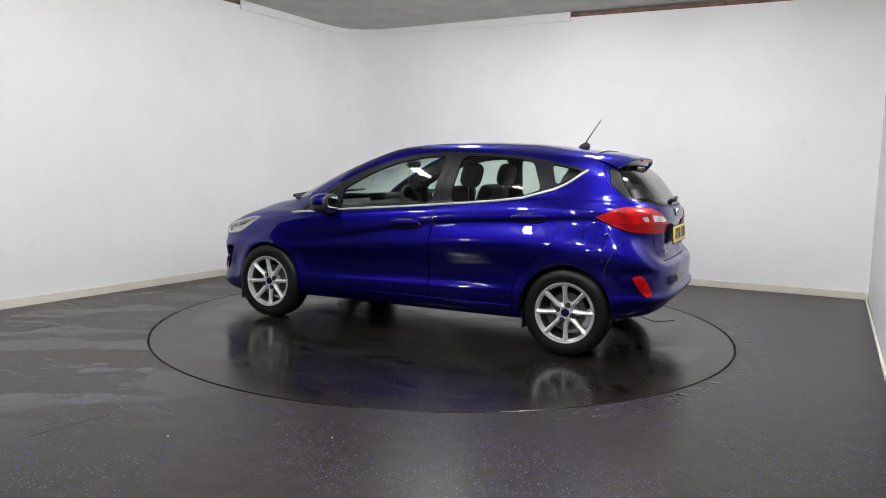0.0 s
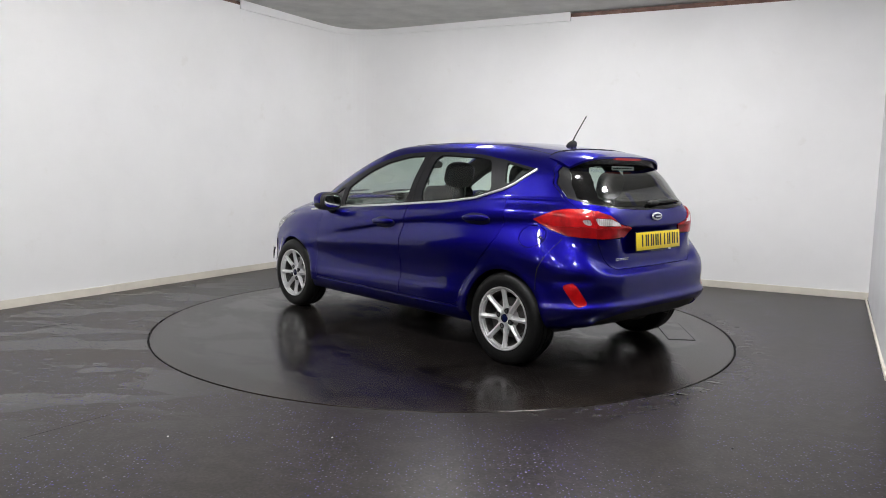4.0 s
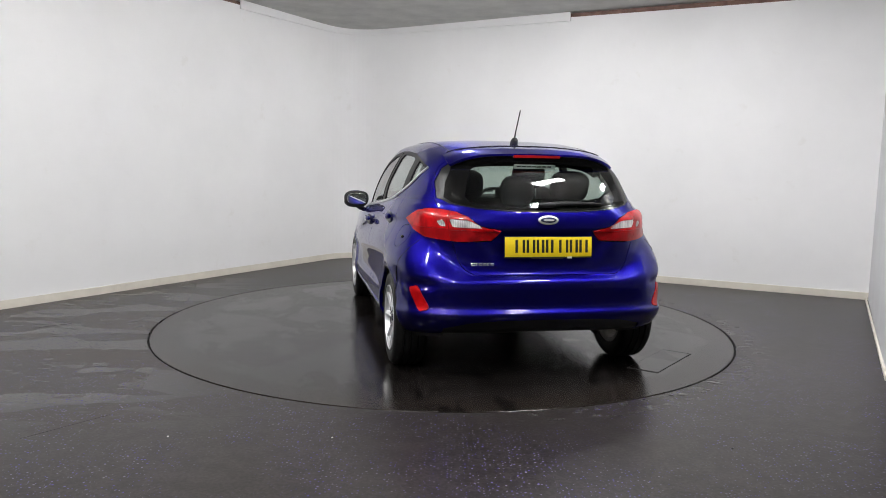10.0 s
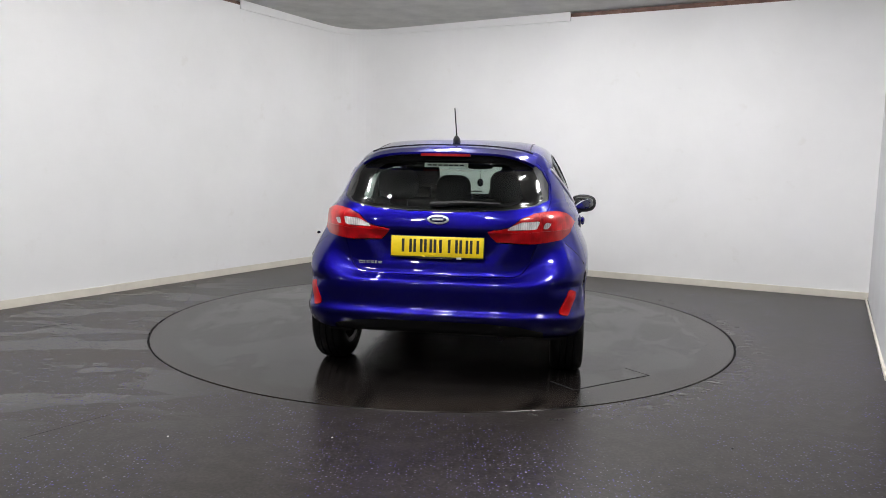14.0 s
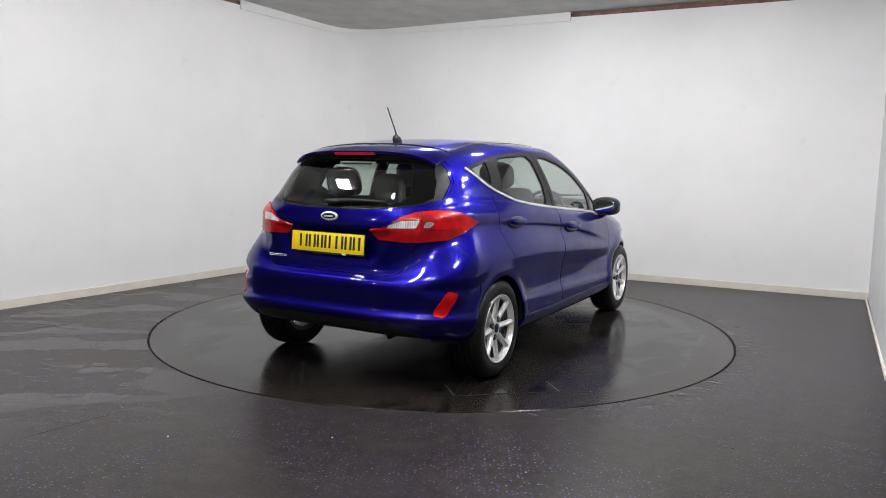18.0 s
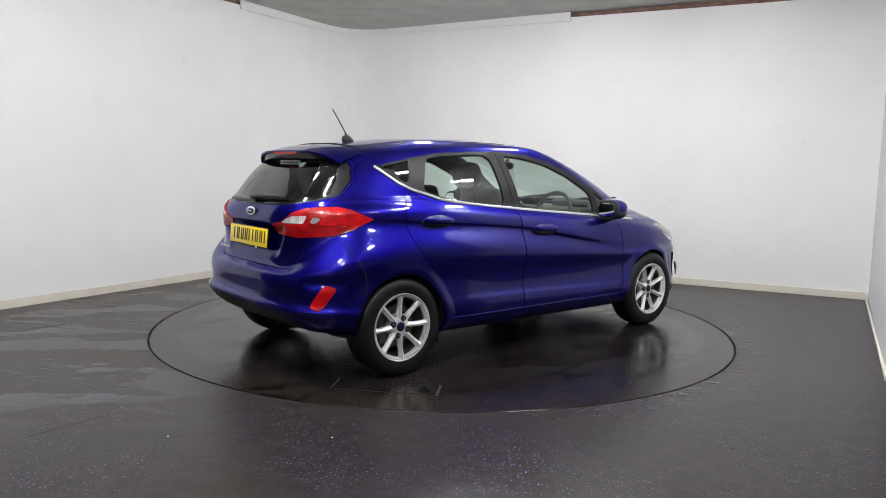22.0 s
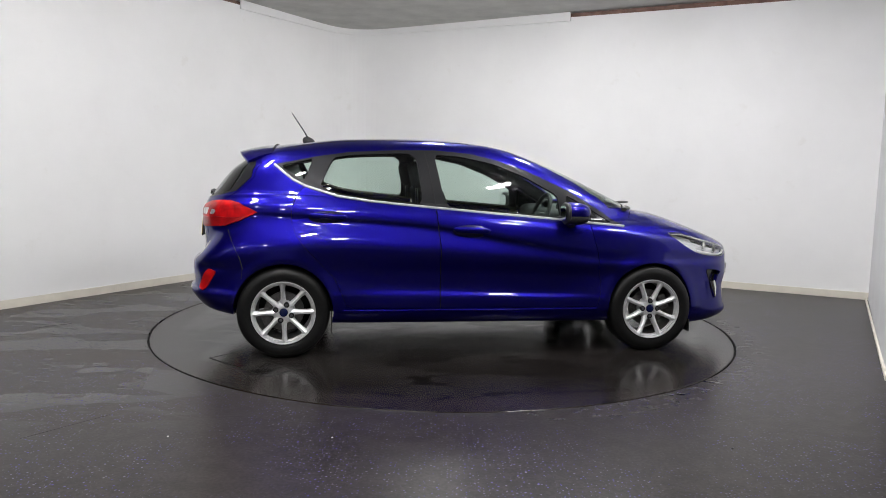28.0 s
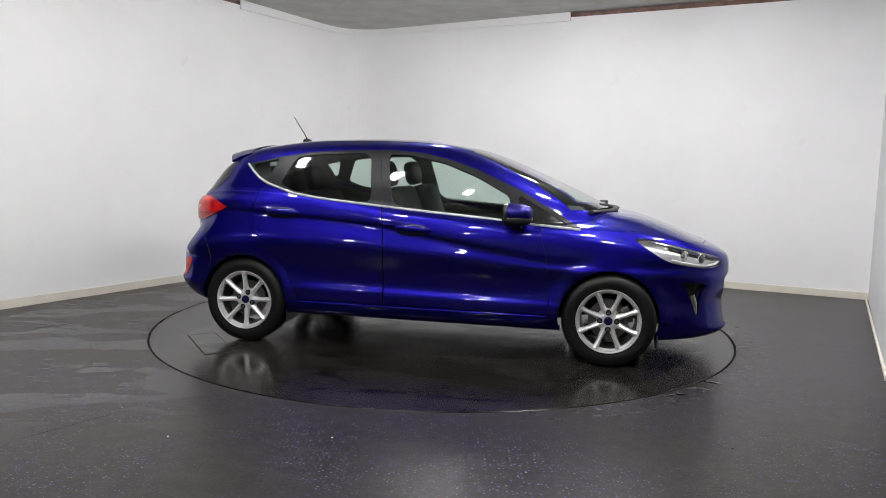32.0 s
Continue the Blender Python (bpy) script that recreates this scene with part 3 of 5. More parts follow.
def body_mesh():
    g = body_grid()
    bm = bmesh.new()
    R, C = g.shape[:2]
    left = [[bm.verts.new(g[i, j]) for j in range(C)] for i in range(R)]
    right = [[left[i][j] if j in (0, C - 1) or i == R - 1 else bm.verts.new((g[i, j, 0], -g[i, j, 1], g[i, j, 2])) for j in range(C)] for i in range(R)]
    for i in range(R - 1):
        for j in range(C - 1):
            for side, q in ((left, (0, 1, 2, 3)), (right, (3, 2, 1, 0))):
                vs = (side[i][j], side[i][j + 1], side[i + 1][j + 1], side[i + 1][j])
                vs = [vs[k] for k in q]
                if len(set(vs)) == 4:
                    bm.faces.new(vs)
    bmesh.ops.remove_doubles(bm, verts=bm.verts, dist=1e-4)
    bmesh.ops.recalc_face_normals(bm, faces=bm.faces)
    return bm


BODY_GRID = body_grid()[:, 4:-4]


def side_y(x, z):
    """Half width of the body at a place on its side."""
    d = (BODY_GRID[..., 0] - x) ** 2 + (BODY_GRID[..., 2] - z) ** 2
    near = np.argsort(d, axis=None)[:6]
    w = 1 / (d.flat[near] + 1e-7)
    return float((BODY_GRID[..., 1].flat[near] * w).sum() / w.sum())


def roof_z(x, y):
    """Height of the body's top at a place in plan."""
    ok = BODY_TOP[..., 2] > 1.0
    d = np.where(ok, (BODY_TOP[..., 0] - x) ** 2 + (BODY_TOP[..., 1] - abs(y)) ** 2, 9.0)
    near = np.argsort(d, axis=None)[:6]
    w = 1 / (d.flat[near] + 1e-6)
    return float((BODY_TOP[..., 2].flat[near] * w).sum() / w.sum())


BODY_TOP = body_grid()[-33:]
REF = body_mesh()
REF.normal_update()
REF.faces.ensure_lookup_table()
REF_TREE = BVHTree.FromBMesh(REF)
REF_FACES = [[(v.co.copy(), v.normal.copy()) for v in f.verts] for f in REF.faces]


def dress(ob):
    """Shades a panel with the whole body's smooth normals, so that light runs on across the joints."""
    me = ob.data
    out = []
    for p in me.polygons:
        for i in p.vertices:
            co = me.vertices[i].co
            _, _, k, _ = REF_TREE.find_nearest(co)
            n = Vector()
            for c, vn in REF_FACES[k]:
                n += vn / ((c - co).length_squared + 1e-6)
            n.normalize()
            out.append(n if p.area < 3e-5 or p.normal.dot(n) > 0.85 else p.normal.copy())
    me.normals_split_custom_set(out)
    return ob


X3, Y3, Z3 = Vector((1, 0, 0)), Vector((0, 1, 0)), Vector((0, 0, 1))
SIDE = (X3, Z3, Y3)                                        # the plane's two axes and the way of the cut
REAR = (Y3, Z3, X3)
TOP = (X3, Y3, Z3)
R2 = math.sqrt(0.5)


def corner_view(sx, sy):
    """A look at a corner of the car from 45 degrees: first axis towards the front."""
    e = Vector((R2, R2 * sy, 0)) if sx < 0 else Vector((R2, -R2 * sy, 0))
    return (e, Z3, e.cross(Z3))


def inside(p, poly):
    x, y = p
    r = False
    for (x0, y0), (x1, y1) in zip(poly, poly[1:] + poly[:1]):
        if (y0 > y) != (y1 > y) and x < (x1 - x0) * (y - y0) / (y1 - y0) + x0:
            r = not r
    return r


def rounded(poly, k=3, cut=0.25):
    """The polygon with its corners rounded (Chaikin)."""
    for _ in range(k):
        out = []
        for p, q in zip(poly, poly[1:] + poly[:1]):
            out += [(p[0] + cut * (q[0] - p[0]), p[1] + cut * (q[1] - p[1])), (q[0] - cut * (q[0] - p[0]), q[1] - cut * (q[1] - p[1]))]
        poly = out
    return poly


def cut_region(bm, poly, view, ok):
    """Cuts bm along a polygon seen along view; returns the faces within it."""
    e1, e2, d = view
    lo = [min(p[i] for p in poly) - 0.02 for i in (0, 1)]
    hi = [max(p[i] for p in poly) + 0.02 for i in (0, 1)]

    def span(f):
        a = [v.co.dot(e1) for v in f.verts]
        b = [v.co.dot(e2) for v in f.verts]
        return min(a), max(a), min(b), max(b)
    cand = set()
    for f in bm.faces:
        if ok(f.calc_center_median()):
            s = span(f)
            if s[1] > lo[0] and s[0] < hi[0] and s[3] > lo[1] and s[2] < hi[1]:
                cand.add(f)
    for p, q in zip(poly, poly[1:] + poly[:1]):
        x0, x1 = sorted((p[0], q[0]))
        y0, y1 = sorted((p[1], q[1]))
        near = []
        for f in cand:
            s = span(f)
            if s[1] >= x0 - 1e-4 and s[0] <= x1 + 1e-4 and s[3] >= y0 - 1e-4 and s[2] <= y1 + 1e-4:
                near.append(f)
        if not near:
            continue
        run = e1 * (q[0] - p[0]) + e2 * (q[1] - p[1])
        no = run.cross(d)
        if no.length < 1e-9:
            continue
        geom = list({v for f in near for v in f.verts}) + list({e for f in near for e in f.edges}) + near
        r = bmesh.ops.bisect_plane(bm, geom=geom, dist=1e-6, plane_co=e1 * p[0] + e2 * p[1], plane_no=no.normalized())
        cand = {f for f in cand if f.is_valid} | {g for g in r["geom"] if isinstance(g, bmesh.types.BMFace)}
    out = []
    for f in cand:
        c = f.calc_center_median()
        if inside((c.dot(e1), c.dot(e2)), poly):
            out.append(f)
    return out


def take(bm, faces):
    """Moves the faces out of bm into a new bmesh."""
    nb = bmesh.new()
    made = {}
    for f in faces:
        vs = []
        for v in f.verts:
            if v not in made:
                made[v] = nb.verts.new(v.co)
            vs.append(made[v])
        nb.faces.new(vs)
    bmesh.ops.delete(bm, geom=faces, context="FACES")
    bmesh.ops.remove_doubles(nb, verts=nb.verts, dist=4e-4)
    nb.normal_update()
    return nb


def edge_return(bm, depth=0.012, shrink=0.0, out=0.0, only=None):
    """Turns the open rim of a panel inwards; shrink leaves a shut line, out lifts the panel."""
    bm.normal_update()
    edges = [e for e in bm.edges if e.is_boundary and (only is None or only((e.verts[0].co + e.verts[1].co) / 2))]
    verts = {v for e in edges for v in e.verts}
    moves = {}
    for v in verts:
        t = Vector()
        for f in v.link_faces:
            t += f.calc_center_median() - v.co
        t -= v.normal * t.dot(v.normal)
        moves[v] = t.normalized() * shrink if t.length > 1e-9 else Vector()
    nrm = {v: v.normal.copy() for v in verts}
    for v, m in moves.items():
        v.co += m
    if out:
        for v in bm.verts:
            v.co += v.normal * out
    r = bmesh.ops.extrude_edge_only(bm, edges=edges)
    new_verts = [g for g in r["geom"] if isinstance(g, bmesh.types.BMVert)]
    for v in new_verts:
        best = min((w for e in v.link_edges for w in e.verts if w in nrm), key=lambda w: (w.co - v.co).length, default=None)
        if best is not None:
            v.co -= nrm[best] * depth
    return bm


def split_sides(faces):
    return [f for f in faces if f.calc_center_median().y > 0], [f for f in faces if f.calc_center_median().y <= 0]


def tube(bm, pts, r, n=8, flat=1.0, up=Z3, caps=True):
    """A bar along a line; flat squashes it along up."""
    rings = []
    for i, p in enumerate(pts):
        d = (Vector(pts[min(i + 1, len(pts) - 1)]) - Vector(pts[max(i - 1, 0)])).normalized()
        s = d.cross(up).normalized()
        u = s.cross(d).normalized()
        rr = r[i] if isinstance(r, (list, tuple)) else r
        rings.append([bm.verts.new(Vector(p) + s * rr * math.cos(2 * math.pi * k / n) + u * rr * flat * math.sin(2 * math.pi * k / n)) for k in range(n)])
    for a, b in zip(rings, rings[1:]):
        for k in range(n):
            bm.faces.new((a[k], a[(k + 1) % n], b[(k + 1) % n], b[k]))
    if caps:
        bm.faces.new(rings[0][::-1])
        bm.faces.new(rings[-1])
    bmesh.ops.recalc_face_normals(bm, faces=bm.faces)


def soft_box(bm, sx, sy, sz, r=0.03, seg=3, m=None):
    """A box with rounded edges about its centre."""
    vs = box(bm, -sx / 2, sx / 2, -sy / 2, sy / 2, -sz / 2, sz / 2)
    es = list({e for v in vs for e in v.link_edges})
    g = bmesh.ops.bevel(bm, geom=es, offset=r, segments=seg, profile=0.5, affect="EDGES")
    if m is not None:
        vv = set(g["verts"])
        bmesh.ops.transform(bm, matrix=m, verts=[v for v in bm.verts if v in vv or v in vs])


def ellipsoid(bm, rx, ry, rz, c=(0, 0, 0), power=2.0, nu=24, nv=14):
    """A rounded block; a higher power makes it squarer."""
    def sp(v, p):
        return math.copysign(abs(v) ** (2 / p), v)
    rows = []
    for i in range(nv + 1):
        t = -math.pi / 2 + math.pi * i / nv
        rows.append([bm.verts.new((c[0] + rx * sp(math.cos(t), power) * sp(math.cos(2 * math.pi * j / nu), power),
                                   c[1] + ry * sp(math.cos(t), power) * sp(math.sin(2 * math.pi * j / nu), power),
                                   c[2] + rz * sp(math.sin(t), power))) for j in range(nu)])
    for a, b in zip(rows, rows[1:]):
        for j in range(nu):
            bm.faces.new((a[j], a[(j + 1) % nu], b[(j + 1) % nu], b[j]))
    bmesh.ops.remove_doubles(bm, verts=bm.verts, dist=1e-5)
    bmesh.ops.recalc_face_normals(bm, faces=bm.faces)


car = tagged(new("car"), "blue metallic five-door hatchback car parked on the turntable", "car")
shape = body_mesh()

# wheel arches
ARCH_R = 0.318
for wx in (-WHEELBASE / 2, WHEELBASE / 2):
    ring = [(wx + ARCH_R * math.cos(a), 0.30 + ARCH_R * math.sin(a)) for a in (2 * math.pi * i / 40 for i in range(40))]
    bmesh.ops.delete(shape, geom=cut_region(shape, ring, SIDE, lambda c: abs(c.y) > 0.5 and c.z < 0.75), context="FACES")

# side windows: the dark surround first, the panes out of it
SURROUND = [(-1.312, 1.247), (-1.19, 1.152), (-1.11, 1.113), (-0.9, 1.050), (-0.7, 1.022), (-0.53, 1.005), (-0.27, 0.982), (0.03, 0.956),
            (0.57, 0.912), (0.75, 0.893), (1.05, 0.868), (0.90, 0.965), (0.65, 1.108), (0.37, 1.232), (0.175, 1.297), (-0.02, 1.340),
            (-0.25, 1.358), (-0.52, 1.354), (-0.82, 1.337), (-1.04, 1.303)]
PANE_QUARTER = rounded([(-1.275, 1.240), (-1.15, 1.268), (-1.062, 1.288), (-1.118, 1.138)], 2, 0.12)
PANE_REAR = rounded([(-1.020, 1.108), (-0.93, 1.298), (-0.80, 1.318), (-0.385, 1.338), (-0.345, 0.999), (-0.55, 1.016), (-0.75, 1.038), (-0.9, 1.065)], 2, 0.12)
PANE_FRONT = rounded([(-0.262, 1.328), (-0.10, 1.322), (0.14, 1.275), (0.37, 1.185), (0.585, 1.068), (0.60, 0.920), (0.2, 0.951), (-0.195, 0.985)], 2, 0.1)
PANE_CORNER = rounded([(0.645, 1.075), (0.80, 0.990), (0.985, 0.885), (0.66, 0.912)], 2, 0.1)
upper = lambda c: c.z > 0.84 and abs(c.y) > 0.3
surrounds = [take(shape, fs) for fs in split_sides(cut_region(shape, SURROUND, SIDE, upper))]

# lamps at the corners
TAIL = [(-0.463, 0.94), (-0.515, 0.966), (-0.579, 0.992), (-0.663, 1.006), (-0.76, 1.004), (-0.845, 0.995), (-0.928, 0.968), (-0.994, 0.918),
        (-1.08, 0.896), (-1.03, 0.838), (-0.877, 0.831), (-0.774, 0.838), (-0.658, 0.846), (-0.566, 0.878)]
REFLECTOR = rounded([(-0.622, 0.560), (-0.70, 0.580), (-0.79, 0.449), (-0.715, 0.430)], 2, 0.15)
HEAD = rounded([(0.455, 0.818), (0.552, 0.820), (0.716, 0.775), (0.90, 0.728), (1.025, 0.690), (1.02, 0.655), (0.882, 0.631), (0.633, 0.668), (0.54, 0.725)], 2, 0.2)
FOG = rounded([(0.690, 0.560), (0.80, 0.548), (0.868, 0.530), (0.825, 0.500), (0.812, 0.42), (0.80, 0.345), (0.782, 0.345), (0.738, 0.470)], 2, 0.15)
tails, reflectors, heads, fogs = [], [], [], []
for sy in (1, -1):
    tails.append(take(shape, cut_region(shape, TAIL, corner_view(-1, sy), lambda c: c.x < -1.2 and c.y * sy > 0.15)))
    reflectors.append(take(shape, cut_region(shape, REFLECTOR, corner_view(-1, sy), lambda c: c.x < -1.5 and c.y * sy > 0.3)))
    heads.append(take(shape, cut_region(shape, HEAD, corner_view(1, sy), lambda c: c.x > 1.2 and c.y * sy > 0.1 and c.z > 0.5)))
    fogs.append(take(shape, cut_region(shape, FOG, corner_view(1, sy), lambda c: c.x > 1.4 and c.y * sy > 0.3)))

# rear window, tailgate, windscreen, bonnet, grille
def mirrored(half):
    return half + [(-a, b) for a, b in half[::-1] if abs(a) > 1e-6]


SCREEN_R = mirrored([(0.0, 1.004), (0.2, 1.004), (0.41, 1.018), (0.54, 1.040), (0.604, 1.070), (0.600, 1.16), (0.555, 1.238), (0.49, 1.285), (0.3, 1.305), (0.0, 1.312)])
GLASS_R = mirrored([(0.0, 1.010), (0.2, 1.010), (0.41, 1.024), (0.530, 1.045), (0.570, 1.075), (0.550, 1.16), (0.505, 1.248), (0.445, 1.280), (0.3, 1.292), (0.0, 1.300)])
CLEAR_R = mirrored([(0.0, 1.026), (0.2, 1.026), (0.38, 1.036), (0.435, 1.050), (0.462, 1.080), (0.440, 1.16), (0.405, 1.236), (0.36, 1.264), (0.25, 1.274), (0.0, 1.280)])
GATE = mirrored([(0.0, 0.640), (0.43, 0.643), (0.475, 0.665), (0.505, 0.70), (0.535, 0.78), (0.560, 0.85), (0.575, 0.95), (0.612, 1.03), (0.620, 1.07), (0.612, 1.16), (0.566, 1.25), (0.50, 1.302), (0.3, 1.325), (0.0, 1.332)])
SCREEN_F = mirrored([(0.0, 0.972), (0.3, 0.972), (0.5, 0.976), (0.645, 0.985), (0.615, 1.10), (0.565, 1.24), (0.50, 1.350), (0.40, 1.372), (0.2, 1.385), (0.0, 1.388)])
BONNET = [(1.275, 0.0), (1.25, 0.3), (1.20, 0.5), (1.13, 0.64), (1.20, 0.675), (1.42, 0.668), (1.60, 0.63), (1.74, 0.56), (1.84, 0.42), (1.89, 0.2), (1.905, 0.0)]
BONNET = BONNET + [(a, -b) for a, b in BONNET[::-1] if b > 0]
GRILLE = rounded(mirrored([(0.0, 0.60), (0.38, 0.595), (0.50, 0.56), (0.46, 0.44), (0.36, 0.385), (0.0, 0.38)]), 2, 0.15)
rear_ok = lambda c: c.x < -1.05
screen = take(shape, cut_region(shape, SCREEN_R, REAR, rear_ok))
gate = take(shape, cut_region(shape, GATE, REAR, rear_ok))
windscreen = take(shape, cut_region(shape, SCREEN_F, REAR, lambda c: c.x > 0.15 and c.z > 0.955 and c.x < 1.28))
bonnet = take(shape, cut_region(shape, BONNET, TOP, lambda c: c.x > 1.0 and c.z > 0.66))
grille = take(shape, cut_region(shape, GRILLE, REAR, lambda c: c.x > 1.7))
# black lower edge of the bumpers
valance = take(shape, cut_region(shape, mirrored([(0.0, 0.392), (0.30, 0.390), (0.45, 0.378), (0.52, 0.362), (0.60, 0.34), (0.61, 0.19), (0.0, 0.19)]), REAR, lambda c: c.x < -1.55))

# doors and filler flap
DOOR_F = [(-0.230, 0.318), (-0.233, 0.72), (-0.263, 0.985), (0.03, 0.956), (0.57, 0.912), (0.792, 0.890), (0.815, 0.80), (0.848, 0.68), (0.872, 0.50),
          (0.872, 0.40), (0.85, 0.32)]
DOOR_R = [(-0.230, 0.318), (-0.233, 0.72), (-0.263, 0.985), (-0.53, 1.004), (-0.7, 1.021), (-0.9, 1.048), (-1.115, 1.112), (-1.165, 1.06), (-1.196, 0.96), (-1.196, 0.89),
          (-1.172, 0.807), (-1.11, 0.72), (-1.03, 0.637), (-0.93, 0.53), (-0.885, 0.44), (-0.85, 0.35), (-0.80, 0.322)]
low_side = lambda c: abs(c.y) > 0.55 and c.z < 1.2
doors_f = [take(shape, fs) for fs in split_sides(cut_region(shape, DOOR_F, SIDE, low_side))]
doors_r = [take(shape, fs) for fs in split_sides(cut_region(shape, DOOR_R, SIDE, low_side))]
flap_ring = [(-1.428 + 0.088 * math.cos(a), 0.836 + 0.068 * math.sin(a)) for a in (2 * math.pi * i / 32 for i in range(32))]
flap = take(shape, cut_region(shape, flap_ring, SIDE, lambda c: c.y > 0.5))

# inner lining behind what is left of the body above the sills
bmesh.ops.remove_doubles(shape, verts=shape.verts, dist=4e-4)
lining = shape.copy()
bmesh.ops.delete(lining, geom=[f for f in lining.faces if f.calc_center_median().z < 0.80 or f.calc_center_median().x > 1.25], context="FACES")
lining.normal_update()
for v in lining.verts:
    v.co -= v.normal * 0.022

edge_return(shape, 0.022)
body = dress(part("body", shape, PAINT, car, "blue metallic body shell with wheel arches and roof"))
pillars = take(lining, [f for f in lining.faces if f.calc_center_median().z < 1.335])
part("cabin_lining", lining, LINING, body, "light grey roof lining")
part("pillar_trim", pillars, TRIM_DARK, body, "dark grey inner pillar trim")

for sy, fr, rr in ((1, doors_f[0], doors_r[0]), (-1, doors_f[1], doors_r[1])):
    for nm, d, hx, hz in (("front_door", fr, -0.028, 0.835), ("rear_door", rr, -0.962, 0.917)):
        card = d.copy()
        card.normal_update()
        for v in card.verts:
            v.co -= v.normal * 0.06
        edge_return(d, 0.014, 0.0042)
        door = dress(part(nm, d, PAINT, car, "blue %s with a body-coloured handle" % nm.replace("_", " ")))
        part("door_card", card, TRIM_DARK, door, "dark grey inner door card")
        # the grip and its cup: a raised oval with the recess's shade in its dark colour
        y = side_y(hx, hz)
        bm = bmesh.new()
        tube(bm, [(hx + 0.122 * t, sy * (y + 0.014 * (1 - t ** 4) + 0.004), hz + 0.004 - 0.006 * t) for t in (-1 + i / 10 for i in range(21))],
             [0.004 + 0.017 * math.sqrt(max(0, 1 - (-1 + i / 10) ** 4)) for i in range(21)], n=16, flat=0.6, up=Y3)
        part("door_handle", bm, PAINT, door, "blue pull handle with a chrome glint")
        bm = bmesh.new()
        ellipsoid(bm, 0.126, 0.016, 0.041, (hx, sy * (y - 0.008), hz - 0.004), 2.2)
        part("handle_cup", bm, CUP_SHADE, door, "raised oval handle cup, the recess's shade painted in dark blue")

for sy, su in ((1, surrounds[0]), (-1, surrounds[1])):
    near = lambda c: True
    panes = []
    for nm, poly in (("quarter_window", PANE_QUARTER), ("rear_door_window", PANE_REAR), ("front_door_window", PANE_FRONT), ("corner_window", PANE_CORNER)):
        panes.append((nm, take(su, cut_region(su, poly, SIDE, near))))
    edge_return(su, 0.02)
    frame_ob = dress(part("window_surround", su, SURROUND_GREY, car, "satin dark grey window frames and pillars"))
    for nm, pb in panes:
        for v in pb.verts:
            v.co -= v.normal * 0.006
        corner = nm == "corner_window"
        dress(part(nm, pb, BLACK_GLOSS if corner else GLASS_SIDE, frame_ob, "dark corner pane" if corner else "greenish window glass"))
    # dark pillar lining behind the quarter pane
    bm = bmesh.new()
    vs = [bm.verts.new((x, sy * (side_y(x, z) - 0.055), z)) for x, z in ((-1.46, 1.10), (-1.10, 1.07), (-1.135, 1.19), (-1.185, 1.29), (-1.44, 1.26))]
    bm.faces.new(vs)
    part("pillar_lining", bm, TRIM_DARK, frame_ob, "dark inner pillar lining")
    # chrome strip along the foot of the windows
    strip = [(-1.312, 1.247), (-1.25, 1.197), (-1.19, 1.150), (-1.11, 1.111), (-0.9, 1.048), (-0.7, 1.020), (-0.53, 1.003), (-0.27, 0.980), (0.03, 0.954),
             (0.3, 0.933), (0.57, 0.910), (0.75, 0.891), (0.9, 0.879), (1.05, 0.866)]
    bm = bmesh.new()
    grid_pts = []
    for px, pz in strip:
        grid_pts.append((px, sy * (side_y(px, pz) + 0.006), pz))
    tube(bm, grid_pts, 0.0085, n=8, flat=0.7, up=Y3)
    part("chrome_strip", bm, BRIGHT_TRIM, car, "thin chrome strip under the side windows")

# lamps
def lamp_point(e, z, sy):
    """The body's surface at a place seen from 45 degrees at a front corner."""
    e1, _, _ = corner_view(1, sy)
    aim = Vector((R2, R2 * sy, 0))
    hit = REF_TREE.ray_cast(e1 * e + Z3 * z + aim * 4, -aim)[0]
    return hit


